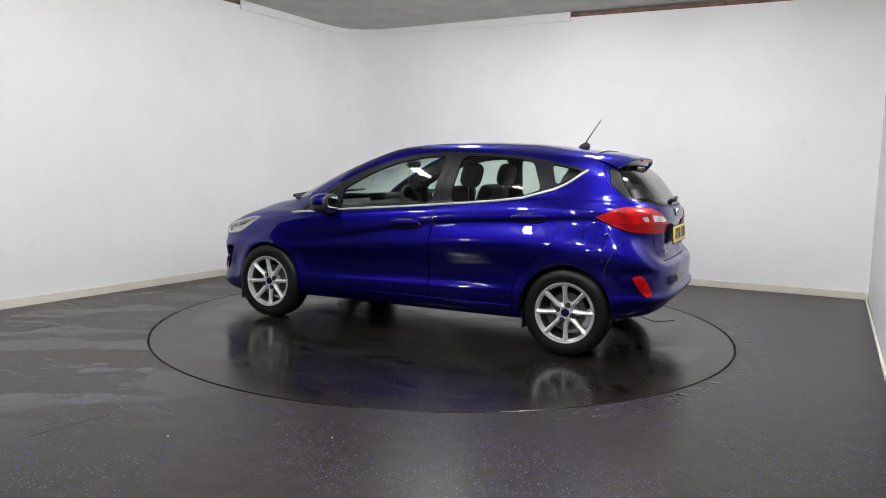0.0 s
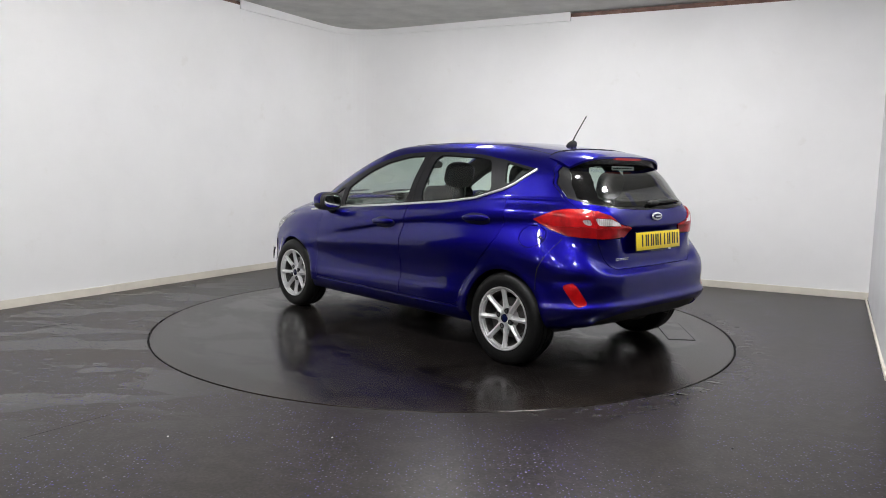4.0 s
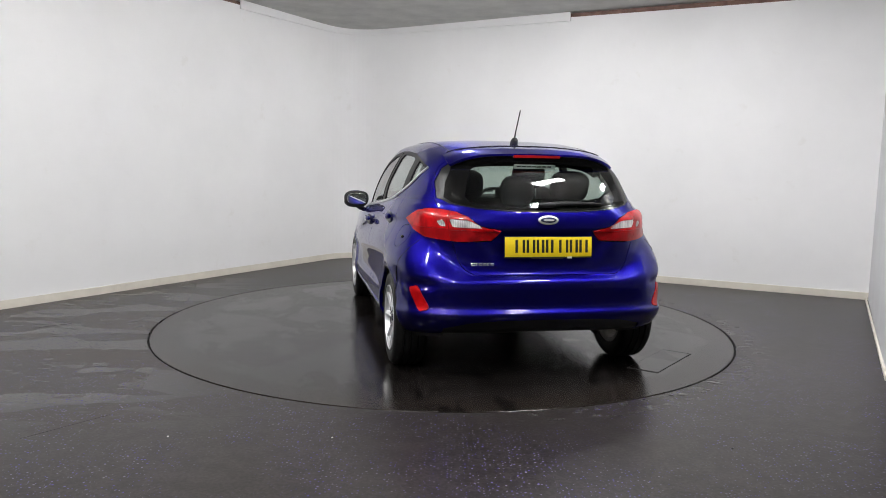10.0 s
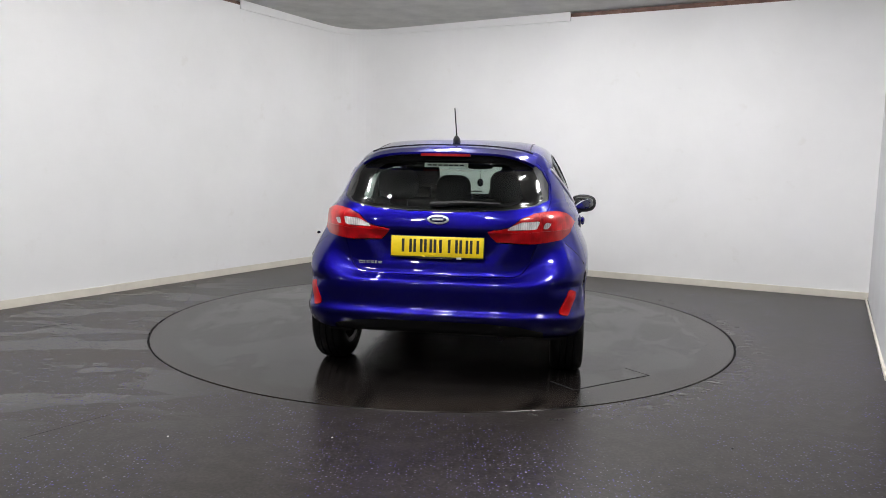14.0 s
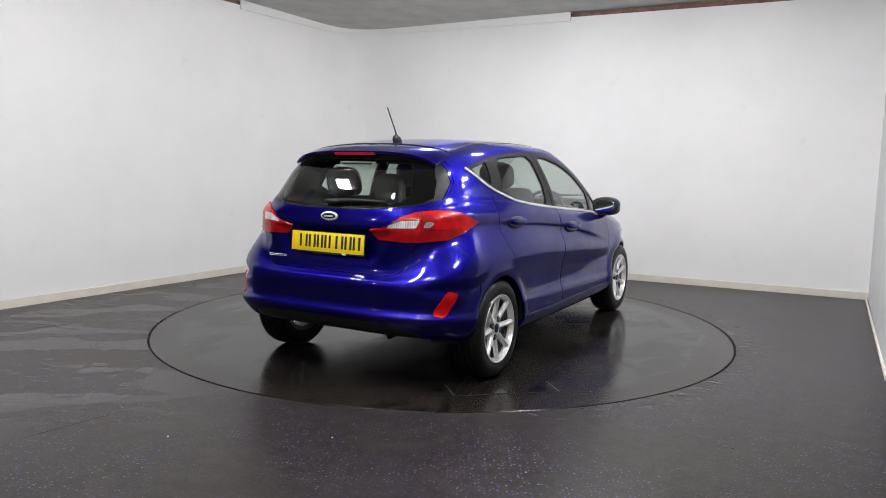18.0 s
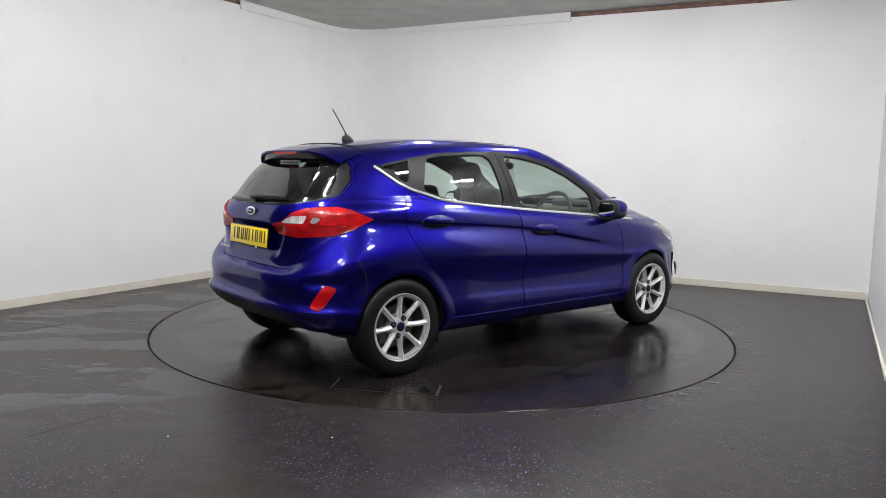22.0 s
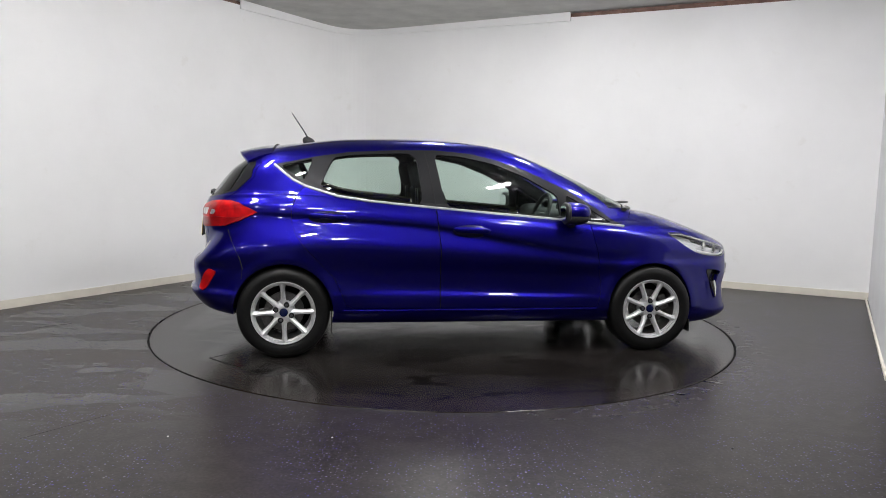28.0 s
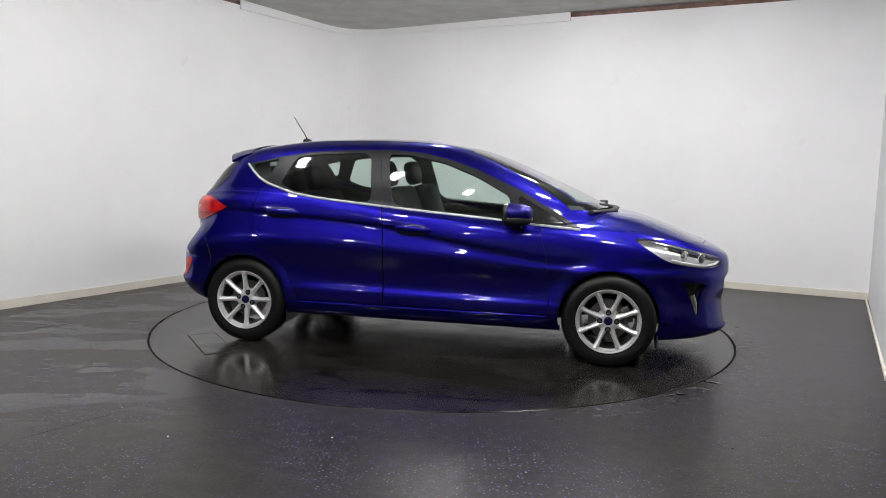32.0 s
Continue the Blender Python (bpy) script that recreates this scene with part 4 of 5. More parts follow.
for sy, tb, rb, hb, fb in ((1, tails[0], reflectors[0], heads[0], fogs[0]), (-1, tails[1], reflectors[1], heads[1], fogs[1])):
    view = corner_view(-1, sy)
    inner = take(tb, cut_region(tb, [(-0.805, 1.05), (-0.845, 0.80), (-1.2, 0.80), (-1.2, 1.05)], view, near))
    clear_a = take(inner, cut_region(inner, rounded([(-0.826, 0.956), (-0.93, 0.951), (-0.985, 0.926), (-1.002, 0.906), (-0.85, 0.911)], 2, 0.1), view, near))
    low_a = take(inner, cut_region(inner, [(-0.40, 0.897), (-1.2, 0.893), (-1.2, 0.78), (-0.40, 0.78)], view, near))
    low_b = take(tb, cut_region(tb, [(-0.30, 0.905), (-1.2, 0.897), (-1.2, 0.78), (-0.30, 0.78)], view, near))
    clear_b = take(tb, cut_region(tb, rounded([(-0.745, 0.944), (-0.795, 0.950), (-0.812, 0.914), (-0.772, 0.914)], 2, 0.2), view, near))
    for nm, b, mt, lb in (("tail_lamp", tb, RED_LENS, "red tail lamp on the rear wing"), ("tailgate_lamp", inner, RED_LENS, "red tail lamp on the tailgate")):
        edge_return(b, 0.02, 0.0014, 0.008)
        lamp = dress(part(nm, b, mt, car, lb))
        cb = clear_b if nm == "tail_lamp" else clear_a
        lw = low_b if nm == "tail_lamp" else low_a
        edge_return(lw, 0.02, 0.0006, 0.0075)
        dress(part("lower_lens", lw, DEEP_RED, lamp, "darker red lower lens"))
        edge_return(cb, 0.02, 0.0015, 0.006)
        dress(part("clear_lens", cb, CLEAR_LENS, lamp, "clear silvery reversing light lens"))
    edge_return(rb, 0.012, 0.002, 0.004)
    dress(part("rear_reflector", rb, REFLECTOR_RED, car, "red rear fog lamp set in the bumper"))
    bowl = hb.copy()
    bowl.normal_update()
    for v in bowl.verts:
        v.co -= v.normal * 0.035
    edge_return(hb, 0.03, 0.002, 0.001)
    head = dress(part("headlamp", hb, LAMP_GLASS, car, "swept-back headlamp with a clear cover"))
    dark = take(bowl, cut_region(bowl, rounded([(0.70, 0.765), (0.90, 0.718), (1.0, 0.69), (0.99, 0.672), (0.86, 0.690), (0.76, 0.712), (0.66, 0.745)], 2, 0.2), corner_view(1, sy), near))
    part("reflector_bowl", bowl, CHROME_SOFT, head, "bright silver reflector housing")
    part("lamp_bezel", dark, BLACK_GLOSS, head, "dark grey bezel")
    aim = Vector((R2, R2 * sy, 0))
    for e, z, r, nm, mt, lb in ((0.745, 0.712, 0.030, "main_reflector", CHROME, "round silver reflector"), (0.865, 0.690, 0.030, "lamp_unit", DARK_GLASS, "dark projector lens")):
        c = lamp_point(e, z, sy) - aim * 0.034
        m = Matrix.Translation(c) @ aim.to_track_quat("Z", "Y").to_matrix().to_4x4()
        bm = bmesh.new()
        revolve(bm, [(r, -0.01), (r + 0.006, 0.004), (r + 0.004, 0.007), (r - 0.002, 0.0)], axis="z", n=28, close=True)
        ring_ob = part("lamp_ring", bm, CHROME, head, "chrome ring", m=m)
        bm = bmesh.new()
        ellipsoid(bm, r - 0.001, r - 0.001, 0.012, (0, 0, 0), 2.0, 24, 10)
        part(nm, bm, mt, ring_ob, lb)
    for nm, es, r in (("daylight_strip", [(0.64, 0.690), (0.72, 0.672), (0.80, 0.658), (0.88, 0.650), (0.96, 0.659), (1.0, 0.672)], 0.007),
                      ("chrome_edge", [(0.50, 0.802), (0.58, 0.802), (0.70, 0.770), (0.82, 0.740), (0.94, 0.708)], 0.006)):
        bm = bmesh.new()
        tube(bm, [lamp_point(e, z, sy) - aim * 0.014 for e, z in es], r, n=8)
        part(nm, bm, WHITE_PLASTIC if nm == "daylight_strip" else CHROME, head, "white daylight strip" if nm == "daylight_strip" else "chrome edge of the lamp")
    # the recess is coloured black to carry its shadow
    for v in fb.verts:
        v.co -= v.normal * 0.03
    edge_return(fb, -0.034)
    fog = part("fog_lamp_recess", fb, BLACK_GLOSS, car, "recess in the front bumper, its shadow put in as black")
    bm = bmesh.new()
    tube(bm, [(1.752, sy * 0.722, 0.475), (1.768, sy * 0.720, 0.43), (1.785, sy * 0.712, 0.36)], [0.018, 0.016, 0.006], n=10, flat=0.5, up=Y3)
    part("fog_lamp_blade", bm, CHROME, fog, "chrome fog lamp blade")

# rear window with its grey side trims
frit = take(screen, cut_region(screen, GLASS_R, REAR, near))
glass_r = take(frit, cut_region(frit, CLEAR_R, REAR, near))
edge_return(screen, 0.012, 0.002)
trim = dress(part("rear_window_trim", screen, BLADE, car, "black trim round the rear window"))
dress(part("rear_window", glass_r, GLASS_REAR, trim, "dark tinted rear window glass"))
dress(part("glass_border", frit, FRIT, trim, "black printed border of the rear window"))
edge_return(gate, 0.016, 0.006)
tailgate = dress(part("tailgate", gate, PAINT, car, "blue tailgate with number plate and badge"))
edge_return(windscreen, 0.006)
dress(part("windscreen", windscreen, GLASS_SIDE, car, "greenish windscreen glass"))
edge_return(bonnet, 0.016, 0.006)
dress(part("bonnet", bonnet, PAINT, car, "blue bonnet"))
for v in grille.verts:
    v.co.x -= 0.02
edge_return(grille, -0.02)
part("grille", grille, BLACK_GLOSS, car, "black radiator grille")
edge_return(flap, 0.012, 0.005)
fl = dress(part("filler_flap", flap, PAINT, car, "round blue filler flap"))
bm = bmesh.new()
ellipsoid(bm, 0.016, 0.01, 0.009, (-1.50, 0.795, 0.835), 2.0, 12, 8)
part("flap_catch", bm, BLACK_GLOSS, fl, "small black finger catch")
for v in valance.verts:
    v.co.x += 0.012
edge_return(valance, 0.02)
dress(part("rear_valance", valance, BLACK_PLASTIC, car, "black plastic rear bumper valance"))

# roof spoiler with the high brake light
bm = bmesh.new()
NU, NV = 24, 10
top, bot = [], []
for i in range(NU + 1):
    s = -1 + 2 * i / NU
    rt, rb = [], []
    for j in range(NV + 1):
        t = j / NV
        xe = -1.575 + 0.085 * abs(s) ** 4
        x = -1.33 + (xe + 1.33) * t
        z = (1 - t) * (roof_z(-1.33, 0.525 * s) + 0.004) + t * (1.336 - 0.010 * s * s - 0.062 * abs(s) ** 5) + 0.008 * math.sin(math.pi * t)
        y = (0.525 - 0.006 * t ** 1.5) * s
        rt.append(bm.verts.new((x, y, z)))
        rb.append(bm.verts.new((x, y * 0.985, z - 0.012 - 0.055 * (1 - t) ** 1.2)))
    top.append(rt)
    bot.append(rb)
for i in range(NU):
    for j in range(NV):
        bm.faces.new((top[i][j], top[i + 1][j], top[i + 1][j + 1], top[i][j + 1]))
        bm.faces.new((bot[i][j], bot[i][j + 1], bot[i + 1][j + 1], bot[i + 1][j]))
    bm.faces.new((top[i][NV], top[i + 1][NV], bot[i + 1][NV], bot[i][NV]))
    bm.faces.new((top[i][0], bot[i][0], bot[i + 1][0], top[i + 1][0]))
for j in range(NV):
    bm.faces.new((top[0][j], top[0][j + 1], bot[0][j + 1], bot[0][j]))
    bm.faces.new((top[NU][j], bot[NU][j], bot[NU][j + 1], top[NU][j + 1]))
bmesh.ops.recalc_face_normals(bm, faces=bm.faces)
spoiler = part("spoiler", bm, PAINT, tailgate, "blue roof spoiler above the rear window")
bm = bmesh.new()
rows = []
for i in range(25):
    s = -1 + i / 12
    y = 0.485 * s
    xe = -1.550 + 0.07 * abs(s) ** 4
    z = 1.322 - 0.010 * s * s - 0.056 * abs(s) ** 5
    rows.append([bm.verts.new(c) for c in ((xe, y, z), (xe + 0.02, y, z - 0.036), (xe + 0.18, y, z - 0.06), (xe + 0.18, y, z + 0.03))])
for a, b in zip(rows, rows[1:]):
    for k in range(4):
        bm.faces.new((a[k], a[(k + 1) % 4], b[(k + 1) % 4], b[k]))
bm.faces.new(rows[0]), bm.faces.new(rows[-1])
bmesh.ops.recalc_face_normals(bm, faces=bm.faces)
part("spoiler_underside", bm, BLACK_GLOSS, tailgate, "black underside of the spoiler")
for sy in (1, -1):
    bm = bmesh.new()
    tube(bm, [(x, sy * 0.478, roof_z(x, 0.478)) for x in (0.0, -0.2, -0.4, -0.6, -0.8, -1.0, -1.15, -1.30)], 0.006, n=6, flat=0.5)
    part("roof_strip", bm, BLACK_PLASTIC, car, "black joint strip along the roof")
bm = bmesh.new()
box(bm, -1.580, -1.56, -0.145, 0.145, 1.312, 1.327)
part("brake_light", bm, DEEP_RED, tailgate, "narrow red high brake light")

# plate, badge and lettering on the tailgate
plate_m = pose(-1.832, 0, 0.806, 0, 4.9, 0)
bm = bmesh.new()
soft_box(bm, 0.008, 0.530, 0.124, 0.003, 2)
part("plate_holder", bm, BLACK_PLASTIC, tailgate, "black plate surround", m=plate_m @ pose(0.003, 0, -0.002))
bm = bmesh.new()
soft_box(bm, 0.006, 0.522, 0.113, 0.0025, 2)
plate = part("number_plate", bm, YELLOW, tailgate, "yellow rear number plate", m=plate_m)
x = 0.20
for k, wd in enumerate((0.058, 0.052, 0.046, 0.046, 0.056, 0.050, 0.052)):
    for dy in (-1, 1):
        bm = bmesh.new()
        soft_box(bm, 0.0015, 0.015, 0.074, 0.0006, 1)
        part("plate_bar", bm, BLACK_PLASTIC, plate, m=pose(-0.0036, x - wd / 2 + dy * (wd / 2 - 0.0075), 0.004))
    x -= wd + (0.034 if k == 3 else 0.0085)
bm = bmesh.new()
soft_box(bm, 0.002, 0.19, 0.012, 0.0006, 1)
part("plate_footer", bm, BLACK_PLASTIC, plate, "small dark maker's strip", m=pose(-0.0036, 0.01, -0.062))
bm = bmesh.new()
soft_box(bm, 0.002, 0.028, 0.011, 0.0006, 1)
part("plate_sticker", bm, WHITE_PLASTIC, plate, "small white sticker", m=pose(-0.0042, -0.125, -0.061))
bm = bmesh.new()
ellipsoid(bm, 0.008, 0.062, 0.027, (0, 0, 0), 2.0, 32, 10)
badge = part("badge", bm, BRIGHT_TRIM, tailgate, "oval chrome badge", m=pose(-1.813, 0.0, 0.958, 0, 8, 0))
bm = bmesh.new()
ellipsoid(bm, 0.008, 0.052, 0.0195, (-0.002, 0, 0), 2.0, 32, 10)
part("badge_field", bm, BADGE_BLUE, badge, "dark blue oval field")
bm = bmesh.new()
soft_box(bm, 0.003, 0.062, 0.010, 0.0012, 2)
part("badge_bar", bm, SCRIPT, badge, m=pose(-0.0095, 0, -0.002))
for k, (dy, wd, hh) in enumerate(((0.0, 0.030, 0.020), (0.030, 0.010, 0.016), (0.046, 0.022, 0.015), (0.071, 0.022, 0.015), (0.096, 0.014, 0.019), (0.114, 0.024, 0.015))):
    bm = bmesh.new()
    soft_box(bm, 0.004, wd * 0.9, 0.0045, 0.0012, 1, pose(0, 0, hh * 0.30))
    soft_box(bm, 0.004, 0.0045, hh * 0.8, 0.0012, 1, pose(0, wd * 0.25, 0, 14, 0, 0))
    soft_box(bm, 0.004, wd * 0.7, 0.004, 0.0012, 1, pose(0, -wd * 0.05, -hh * 0.28))
    part("script_bar", bm, SCRIPT, tailgate, "chrome lettering bar", m=pose(-1.818, 0.455 - dy - wd / 2, 0.706, 0, -6, 0))

# rear wiper
bm = bmesh.new()
tube(bm, [(-1.785, 0.02, 1.040), (-1.775, -0.10, 1.052), (-1.770, -0.22, 1.053), (-1.752, -0.34, 1.050)], [0.016, 0.013, 0.009, 0.006], n=8)
wiper = part("rear_wiper", bm, BLACK_PLASTIC, tailgate, "black rear wiper arm")
bm = bmesh.new()
ellipsoid(bm, 0.022, 0.055, 0.016, (-1.782, 0.0, 1.043), 2.5, 16, 10)
part("wiper_cover", bm, BLACK_PLASTIC, wiper)
bm = bmesh.new()
box(bm, -1.758, -1.748, -0.36, 0.03, 1.038, 1.048)
part("wiper_blade", bm, RUBBER, wiper)

# aerial
bm = bmesh.new()
ellipsoid(bm, 0.046, 0.024, 0.036, (0, 0, 0.008), 2.0, 20, 10)
for v in bm.verts:
    v.co.x -= 0.35 * max(0, v.co.z)
aerial = part("aerial", bm, BLACK_PLASTIC, car, "short black roof aerial", m=pose(-1.105, 0, 1.405, 0, 5, 0))
bm = bmesh.new()
tube(bm, [(-0.005, 0, 0.02), (-0.04, 0, 0.075), (-0.14, 0, 0.20)], [0.007, 0.0042, 0.0036], n=8)
part("mast", bm, BLACK_PLASTIC, aerial)

# door mirrors
for sy in (1, -1):
    bm = bmesh.new()
    ellipsoid(bm, 0.125, 0.100, 0.068, (0, 0, 0.002), 2.3, 32, 18)
    for v in bm.verts:
        if v.co.x < -0.036:
            v.co.x = -0.036
    mirror = part("door_mirror", bm, PAINT, car, "blue door mirror with black housing", m=pose(0.635, sy * 0.880, 0.962, 0, 0, sy * 5))
    bm = bmesh.new()
    ellipsoid(bm, 0.120, 0.098, 0.050, (0, 0, -0.030), 2.3, 32, 16)
    for v in bm.verts:
        if v.co.x < -0.048:
            v.co.x = -0.048
    part("mirror_housing", bm, BLACK_PLASTIC, mirror, "black lower housing")
    bm = bmesh.new()
    ellipsoid(bm, 0.022, 0.107, 0.069, (-0.036, 0, -0.002), 2.8, 28, 12)
    part("mirror_rim", bm, BLACK_PLASTIC, mirror)
    bm = bmesh.new()
    ellipsoid(bm, 0.003, 0.084, 0.050, (-0.0585, 0, -0.002), 3.0, 28, 12)
    part("mirror_glass", bm, MIRROR, mirror, "silvered mirror glass")
    bm = bmesh.new()
    tube(bm, [(0.0, 0, -0.055), (0.01, -sy * 0.05, -0.085), (0.025, -sy * 0.12, -0.105)], [0.03, 0.03, 0.026], n=10, flat=0.7)
    part("mirror_foot", bm, BLACK_PLASTIC, mirror, "black mirror foot")

# wheels
def build_wheel(sx, sy, spin):
    w = new("wheel")
    w.parent = car
    w["label"] = "eight-spoke silver alloy wheel with a black tyre"
    w.matrix_basis = pose(sx * WHEELBASE / 2, sy * 0.738, 0.297) @ (Matrix.Identity(4) if sy > 0 else pose(0, 0, 0, 0, 0, 180)) @ pose(0, 0, 0, 0, spin, 0)
    bm = bmesh.new()
    revolve(bm, [(0.198, -0.085), (0.205, -0.093), (0.245, -0.099), (0.276, -0.094), (0.290, -0.080), (0.2965, -0.062), (0.2965, -0.045), (0.290, -0.043), (0.290, -0.037),
                 (0.297, -0.035), (0.2975, -0.004), (0.290, -0.002), (0.290, 0.004), (0.2975, 0.006), (0.297, 0.035), (0.290, 0.037), (0.290, 0.043), (0.2965, 0.045), (0.2965, 0.062),
                 (0.290, 0.080), (0.276, 0.094), (0.262, 0.0965), (0.258, 0.0985), (0.245, 0.099), (0.222, 0.098), (0.216, 0.0955), (0.205, 0.094), (0.198, 0.086)], n=72)
    bmesh.ops.recalc_face_normals(bm, faces=bm.faces)
    part("tyre", bm, RUBBER, w, "black tyre with a worn, damp tread")
    bm = bmesh.new()
    revolve(bm, [(0.198, 0.086), (0.2055, 0.094), (0.2045, 0.099), (0.199, 0.099), (0.1965, 0.092), (0.189, 0.091), (0.186, 0.080), (0.180, 0.078), (0.178, 0.066)], n=72, close=False)
    bmesh.ops.recalc_face_normals(bm, faces=bm.faces)
    part("rim", bm, ALLOY, w, "silver alloy rim")
    # the barrel's darker metal puts shade into the gaps between the spokes
    bm = bmesh.new()
    revolve(bm, [(0.178, 0.066), (0.177, 0.058), (0.172, 0.03), (0.170, -0.08), (0.198, -0.088), (0.198, -0.085)], n=72, close=False)
    bmesh.ops.recalc_face_normals(bm, faces=bm.faces)
    part("rim_barrel", bm, STEEL, w, "barrel of the rim, darkened for the shade behind the spokes")
    for k in range(8):
        bm = bmesh.new()
        rows = []
        for r, wd, y, th in ((0.03, 0.019, 0.072, 0.035), (0.055, 0.0165, 0.073, 0.034), (0.085, 0.0130, 0.077, 0.028), (0.12, 0.0115, 0.082, 0.024), (0.155, 0.0120, 0.087, 0.022),
                             (0.175, 0.0145, 0.090, 0.022), (0.192, 0.0185, 0.092, 0.02)):
            rows.append([bm.verts.new(c) for c in ((r, y - th, -wd * 1.35), (r, y - 0.007, -wd * 1.15), (r, y - 0.002, -wd * 0.75), (r, y + 0.003, 0.0), (r, y - 0.002, wd * 0.75), (r, y - 0.007, wd * 1.15), (r, y - th, wd * 1.35))])
        for a, b in zip(rows, rows[1:]):
            for j in range(6):
                bm.faces.new((a[j], b[j], b[j + 1], a[j + 1]))
        bmesh.ops.recalc_face_normals(bm, faces=bm.faces)
        for f in bm.faces:
            if f.normal.y < -0.3:
                f.normal_flip()
        part("spoke", bm, ALLOY, w, m=pose(0, 0, 0, 0, 45 * k, 0))
    bm = bmesh.new()
    revolve(bm, [(0.0, 0.070), (0.028, 0.070), (0.030, 0.076), (0.036, 0.077), (0.052, 0.073), (0.066, 0.066), (0.075, 0.045), (0.075, 0.0)], n=48)
    bmesh.ops.remove_doubles(bm, verts=bm.verts, dist=1e-5)
    bmesh.ops.recalc_face_normals(bm, faces=bm.faces)
    part("hub", bm, ALLOY, w)
    bm = bmesh.new()
    revolve(bm, [(0.0, 0.0805), (0.018, 0.080), (0.026, 0.077), (0.027, 0.070)], n=32)
    bmesh.ops.remove_doubles(bm, verts=bm.verts, dist=1e-5)
    bmesh.ops.recalc_face_normals(bm, faces=bm.faces)
    part("centre_cap", bm, BADGE_BLUE, w, "blue centre cap")
    for k in range(4):
        bm = bmesh.new()
        revolve(bm, [(0.0, 0.081), (0.0075, 0.081), (0.0088, 0.078), (0.0088, 0.066)], n=12)
        bmesh.ops.remove_doubles(bm, verts=bm.verts, dist=1e-5)
        bolt = part("wheel_bolt", bm, BOLT, w, m=pose(0, 0, 0, 0, 90 * k + 22.5, 0) @ pose(0.053, 0, 0))
        # a black disc on the hub stands for the shade in the bolt's hole
        bm = bmesh.new()
        revolve(bm, [(0.0, 0.0778), (0.0165, 0.0778), (0.0185, 0.0750), (0.0185, 0.062)], n=16)
        bmesh.ops.remove_doubles(bm, verts=bm.verts, dist=1e-5)
        part("bolt_hole_shade", bm, BLACK_PLASTIC, w, m=pose(0, 0, 0, 0, 90 * k + 22.5, 0) @ pose(0.053, 0, 0))
    bm = bmesh.new()
    revolve(bm, [(0.0, 0.025), (0.07, 0.025), (0.075, 0.02), (0.128, 0.02), (0.128, 0.0), (0.07, 0.0)], n=48)
    bmesh.ops.remove_doubles(bm, verts=bm.verts, dist=1e-5)
    bmesh.ops.recalc_face_normals(bm, faces=bm.faces)
    part("brake_disc", bm, STEEL, w, "worn steel brake disc")
    bm = bmesh.new()
    soft_box(bm, 0.06, 0.06, 0.11, 0.012, 2, pose(0.118, 0.01, 0))
    part("brake_calliper", bm, STEEL, w, m=pose(0, 0, 0, 0, -spin + (200 if sx > 0 else 20), 0))


for sx, sy, spin in ((1, 1, 4), (1, -1, -22.5), (-1, 1, 48), (-1, -1, 47)):
    build_wheel(sx, sy, spin)

# wheel wells, underside, flaps, exhaust
for sx in (1, -1):
    for sy in (1, -1):
        bm = bmesh.new()
        rows = []
        for i in range(25):
            a = math.radians(-9 + 198 * i / 24)
            c, s = math.cos(a), math.sin(a)
            edge = side_y(sx * WHEELBASE / 2 + 0.325 * c, 0.30 + 0.325 * max(s, -0.1)) - 0.016
            rows.append([bm.verts.new((sx * WHEELBASE / 2 + r * c, sy * y, 0.30 + r * s)) for r, y in ((0.321, edge), (0.345, 0.56), (0.10, 0.54))])
        for a, b in zip(rows, rows[1:]):
            for j in range(2):
                bm.faces.new((a[j], a[j + 1], b[j + 1], b[j]))
        part("wheel_well", bm, BLACK_PLASTIC, car, "black wheel arch liner")
    for sy in (1, -1):
        if sx > 0:
            bm = bmesh.new()
            box(bm, 1.548, 1.556, min(sy * 0.62, sy * 0.79), max(sy * 0.62, sy * 0.79), 0.125, 0.21)
            part("air_deflector", bm, BLACK_PLASTIC, car, "small black flap ahead of the front wheel")
bm = bmesh.new()
soft_box(bm, 3.1, 1.04, 0.07, 0.03, 2, pose(-0.05, 0, 0.318))
part("underbody", bm, BLACK_PLASTIC, car, "black underside")
bm = bmesh.new()
soft_box(bm, 1.75, 1.56, 0.08, 0.03, 2, pose(0.0, 0, 0.26))
part("floor_pan", bm, BLACK_PLASTIC, car, "black floor pan")
bm = bmesh.new()
tube(bm, [(-1.45, -0.36, 0.290), (-1.60, -0.36, 0.290), (-1.72, -0.36, 0.282)], 0.020, n=14, caps=False)
part("exhaust_pipe", bm, STEEL, car, "dull steel exhaust tail pipe")
bm = bmesh.new()
tube(bm, [(-1.25, y, 0.28) for y in (-0.6, -0.2, 0.2, 0.6)], 0.045, n=12)
part("rear_axle", bm, BLACK_PLASTIC, car, "black rear axle beam")
bm = bmesh.new()
tube(bm, [(-1.327, 0.50 * t, roof_z(-1.327, 0.50 * t) + 0.0065) for t in (-1 + k / 12 for k in range(25))], 0.0035, n=6)
part("roof_joint", bm, GAP, body, "dark joint between roof and spoiler")
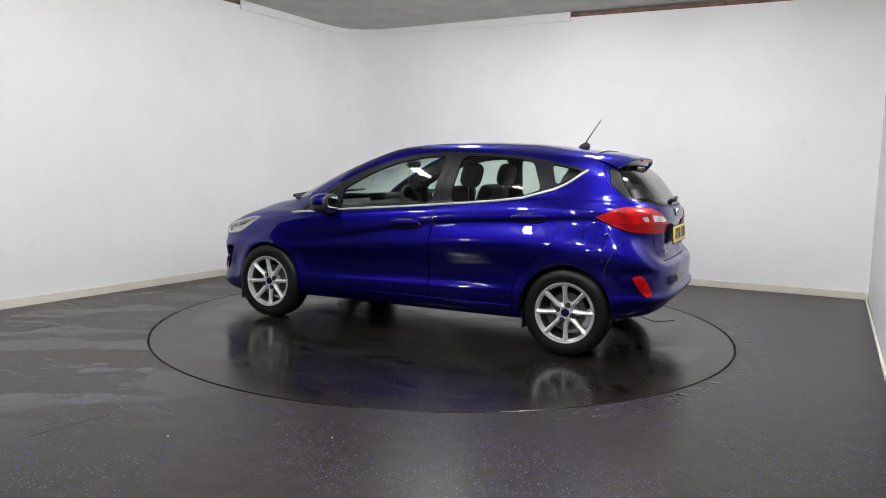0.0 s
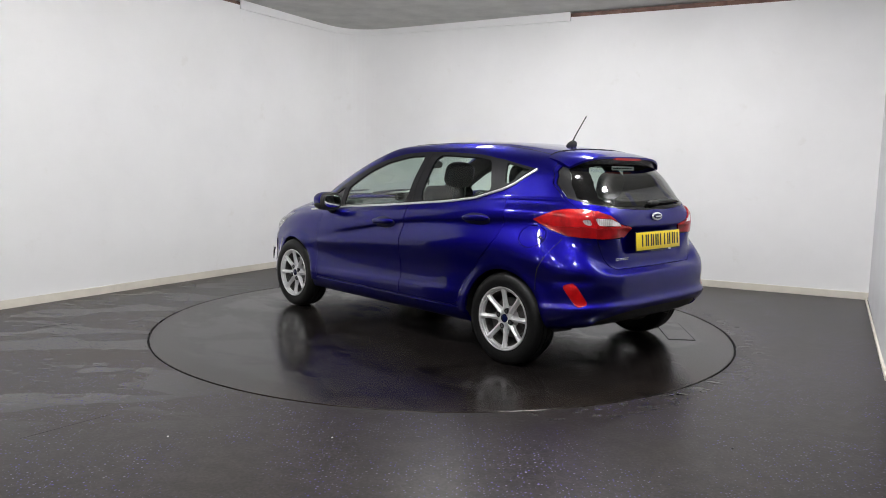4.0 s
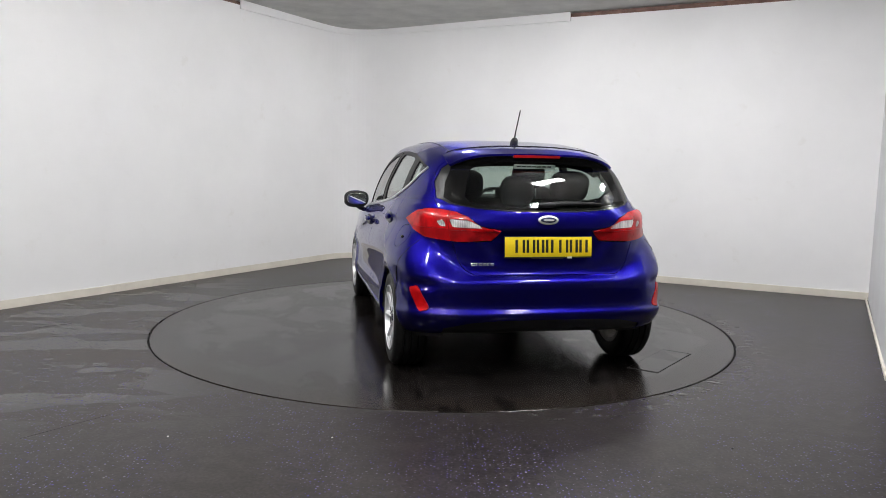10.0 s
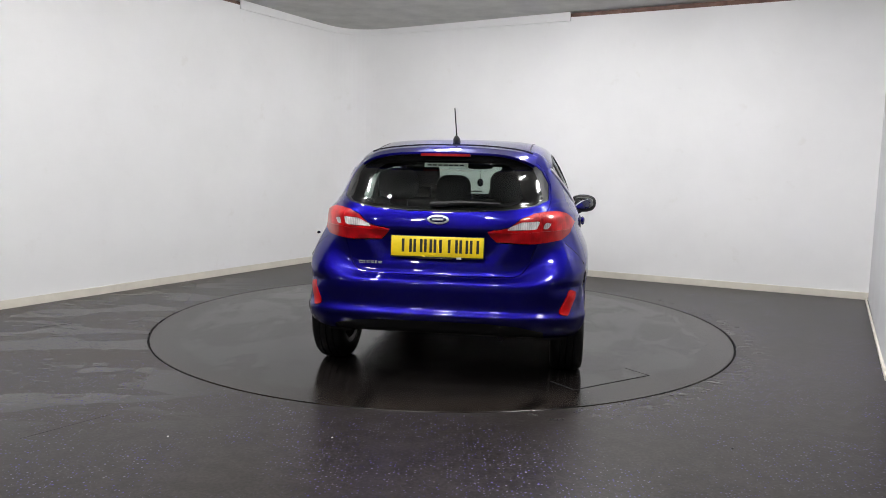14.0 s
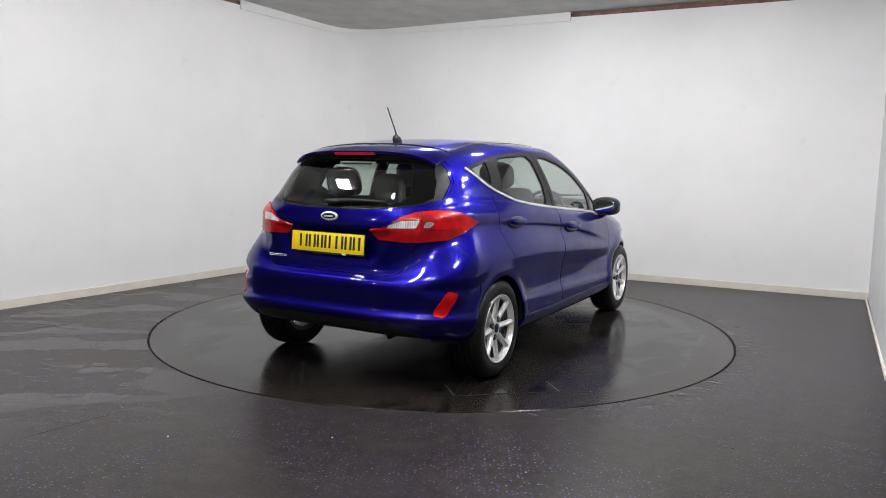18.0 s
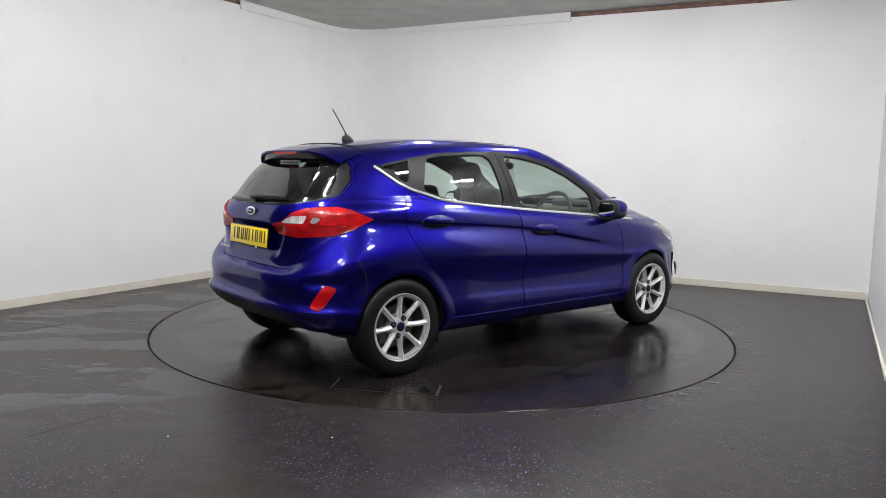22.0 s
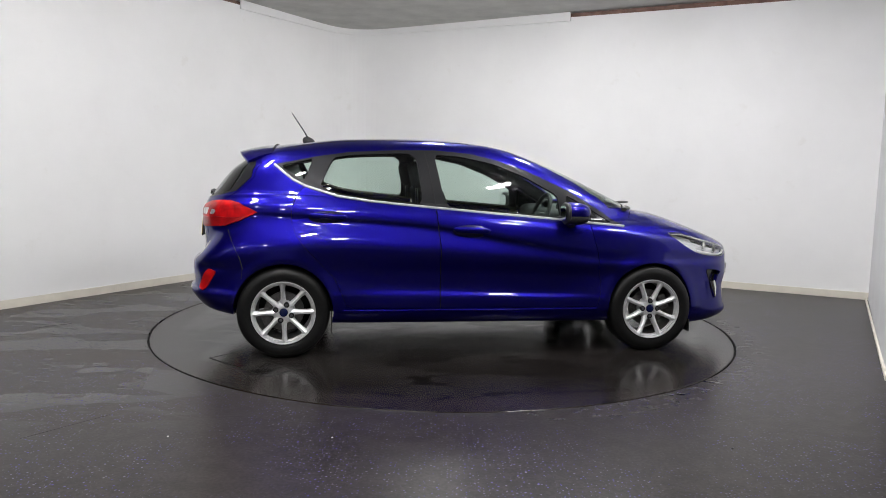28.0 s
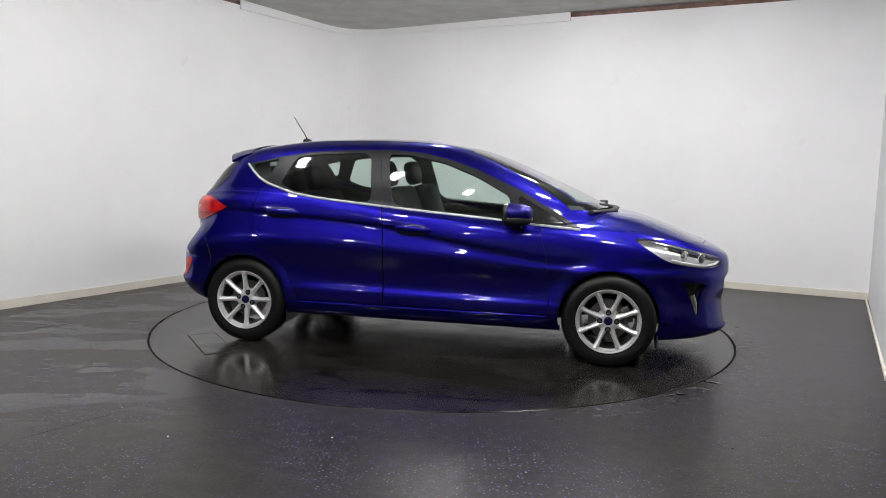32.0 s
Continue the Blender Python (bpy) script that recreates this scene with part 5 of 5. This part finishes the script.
# joints: bumper to wing, and between the doors on the centre pillar
for sy in (1, -1):
    bm = bmesh.new()
    tube(bm, [(x, sy * (side_y(x, z) + 0.0022), z) for x, z in ((-1.600, 0.826), (-1.575, 0.77), (-1.545, 0.71), (-1.515, 0.65), (-1.50, 0.585), (-1.508, 0.52))], 0.0028, n=6)
    part("bumper_joint", bm, GAP, body, "dark joint between bumper and rear wing")
    bm = bmesh.new()
    tube(bm, [(x, sy * (side_y(x, z) + 0.0022), z) for x, z in ((-0.263, 0.99), (-0.275, 1.08), (-0.29, 1.17), (-0.305, 1.26), (-0.322, 1.345))], 0.0028, n=6)
    part("pillar_joint", bm, GAP, body, "dark joint between the doors on the pillar")
    bm = bmesh.new()
    box(bm, -0.945, -0.937, min(sy * 0.60, sy * 0.80), max(sy * 0.60, sy * 0.80), 0.155, 0.30)
    part("rear_air_deflector", bm, BLACK_PLASTIC, car, "small black flap ahead of the rear wheel")

# the sill's bright lower edge
for sy in (1, -1):
    bm = bmesh.new()
    tube(bm, [(x, sy * (side_y(x, z) + 0.001), z) for x, z in ((-0.86 + 0.0855 * k, 0.312 - 0.004 * k / 20) for k in range(21))], 0.006, n=8)
    part("sill_edge", bm, PAINT, car, "raised lower edge of the sill")

# front wipers
for y0 in (0.52, -0.05):
    bm = bmesh.new()
    tube(bm, [(1.245 - 0.06 * abs(y0), y0, 0.985), (1.215, y0 - 0.22, 1.008), (1.17, y0 - 0.46, 1.02)], [0.014, 0.010, 0.006], n=8)
    part("front_wiper", bm, BLACK_PLASTIC, car, "black windscreen wiper")
bm = bmesh.new()
tube(bm, [(1.11, -0.60, 0.972), (1.21, -0.42, 0.972), (1.27, -0.2, 0.974), (1.285, 0.0, 0.976), (1.27, 0.2, 0.974), (1.21, 0.42, 0.972), (1.11, 0.60, 0.972)], 0.024, n=8, flat=0.5)
part("scuttle_panel", bm, BLACK_PLASTIC, car, "black plastic scuttle below the windscreen")

# cabin
def seat(x, y, w, back_tilt=18, h=0.60):
    bm = bmesh.new()
    soft_box(bm, 0.50, w, 0.16, 0.05, 3, pose(x, y, 0.50))
    s = part("seat", bm, FABRIC, car, "dark grey fabric seat")
    bm = bmesh.new()
    soft_box(bm, 0.13, w * 0.96, h, 0.055, 3, pose(x - 0.27, y, 0.50 + h / 2, 0, -back_tilt, 0))
    part("backrest", bm, FABRIC, s)
    return s


def headrest(s, x, y, z, w=0.26, h=0.19):
    bm = bmesh.new()
    ellipsoid(bm, 0.055, w / 2, h / 2, (0, 0, 0), 3.2, 24, 14)
    part("headrest", bm, FABRIC, s, "dark grey headrest", m=pose(x, y, z, 0, -14, 0))
    for dy in (-0.06, 0.06):
        bm = bmesh.new()
        tube(bm, [(x + 0.005, y + dy, z - 0.2), (x, y + dy, z - 0.05)], 0.006, n=8)
        part("headrest_post", bm, CHROME, s)


for sy in (1, -1):
    headrest(seat(0.12, sy * 0.36, 0.48, 20, 0.62), -0.345, sy * 0.36, 1.19)
bench = seat(-0.72, 0.0, 1.18, 22, 0.56)
for y, z, w in ((0.36, 1.135, 0.26), (-0.36, 1.135, 0.26), (0.0, 1.10, 0.22)):
    headrest(bench, -1.20, y, z, w, 0.20)
bm = bmesh.new()
soft_box(bm, 0.42, 1.26, 0.24, 0.07, 3, pose(0.86, 0, 0.83))
dash = part("dashboard", bm, TRIM_DARK, car, "dark grey dashboard")
bm = bmesh.new()
soft_box(bm, 0.10, 0.34, 0.10, 0.03, 3, pose(0.78, -0.36, 0.955))
part("instrument_hood", bm, TRIM_DARK, dash)
bm = bmesh.new()
soft_box(bm, 0.025, 0.22, 0.14, 0.008, 2, pose(0.72, 0.0, 0.945, 0, -12, 0))
part("centre_screen", bm, BLACK_GLOSS, dash, "black centre display")
bm = bmesh.new()
R = 0.175
tube(bm, [(R * math.sin(a) * 0.36, R * math.cos(a), R * math.sin(a) * 0.93) for a in (2 * math.pi * i / 36 for i in range(37))], 0.015, n=8, caps=False, up=X3)
wheel_ob = part("steering_wheel", bm, TRIM_DARK, car, "black steering wheel", m=pose(0.56, -0.36, 0.90))
bm = bmesh.new()
soft_box(bm, 0.05, 0.30, 0.06, 0.02, 2)
part("wheel_boss", bm, TRIM_DARK, wheel_ob, m=pose(0.02, 0, 0, 0, 20, 0))
bm = bmesh.new()
ellipsoid(bm, 0.02, 0.115, 0.034, (0, 0, 0), 3.0)
rv = part("rear_view_mirror", bm, BLACK_PLASTIC, car, "black rear-view mirror", m=pose(0.36, 0.0, 1.265, 0, 0, 0))
bm = bmesh.new()
tube(bm, [(0.0, 0, 0.0), (0.05, 0, 0.05)], 0.012, n=8)
part("mirror_stem", bm, BLACK_PLASTIC, rv)
bm = bmesh.new()
ellipsoid(bm, 0.006, 0.030, 0.034, (0, 0, 0), 2.0, 20, 10)
fresh = part("air_freshener", bm, SURROUND_GREY, car, "grey disc hanging from the rear-view mirror", m=pose(0.405, 0.0, 1.119, 0, 0, 35))
bm = bmesh.new()
tube(bm, [(0, 0, 0.03), (-0.01, 0, 0.12)], 0.0015, n=5)
part("cord", bm, BLACK_PLASTIC, fresh)
bm = bmesh.new()
soft_box(bm, 0.40, 1.05, 0.03, 0.01, 2, pose(-1.48, 0, 0.97))
part("parcel_shelf", bm, TRIM_DARK, car, "dark parcel shelf")
bm = bmesh.new()
box(bm, -1.5405, -1.539, -0.13, 0.13, 1.247, 1.272)
sticker = part("window_sticker", bm, WHITE_PLASTIC, car, "white strip sticker in the rear window", m=pose(0, 0, 0))
for k in range(7):
    bm = bmesh.new()
    box(bm, -1.5425, -1.541, -0.012, 0.012, 1.256, 1.264)
    part("sticker_bar", bm, SURROUND_GREY, sticker, m=pose(0, 0.1 - 0.032 * k, 0))


# ---- movement ----
def motions():
    rows_disc, rows_car = [], []
    for k in range(33):
        a = TURN_0 + TURN_RATE * k
        rows_disc.append((float(k), pose(0, 0, 0, 0, 0, a)))
        rows_car.append((float(k), pose(0, 0, 0, 0, 0, a) @ pose(CAR_X, CAR_Y, 0)))
    walk(turntable, rows_disc)
    walk(car, rows_car)


motions()
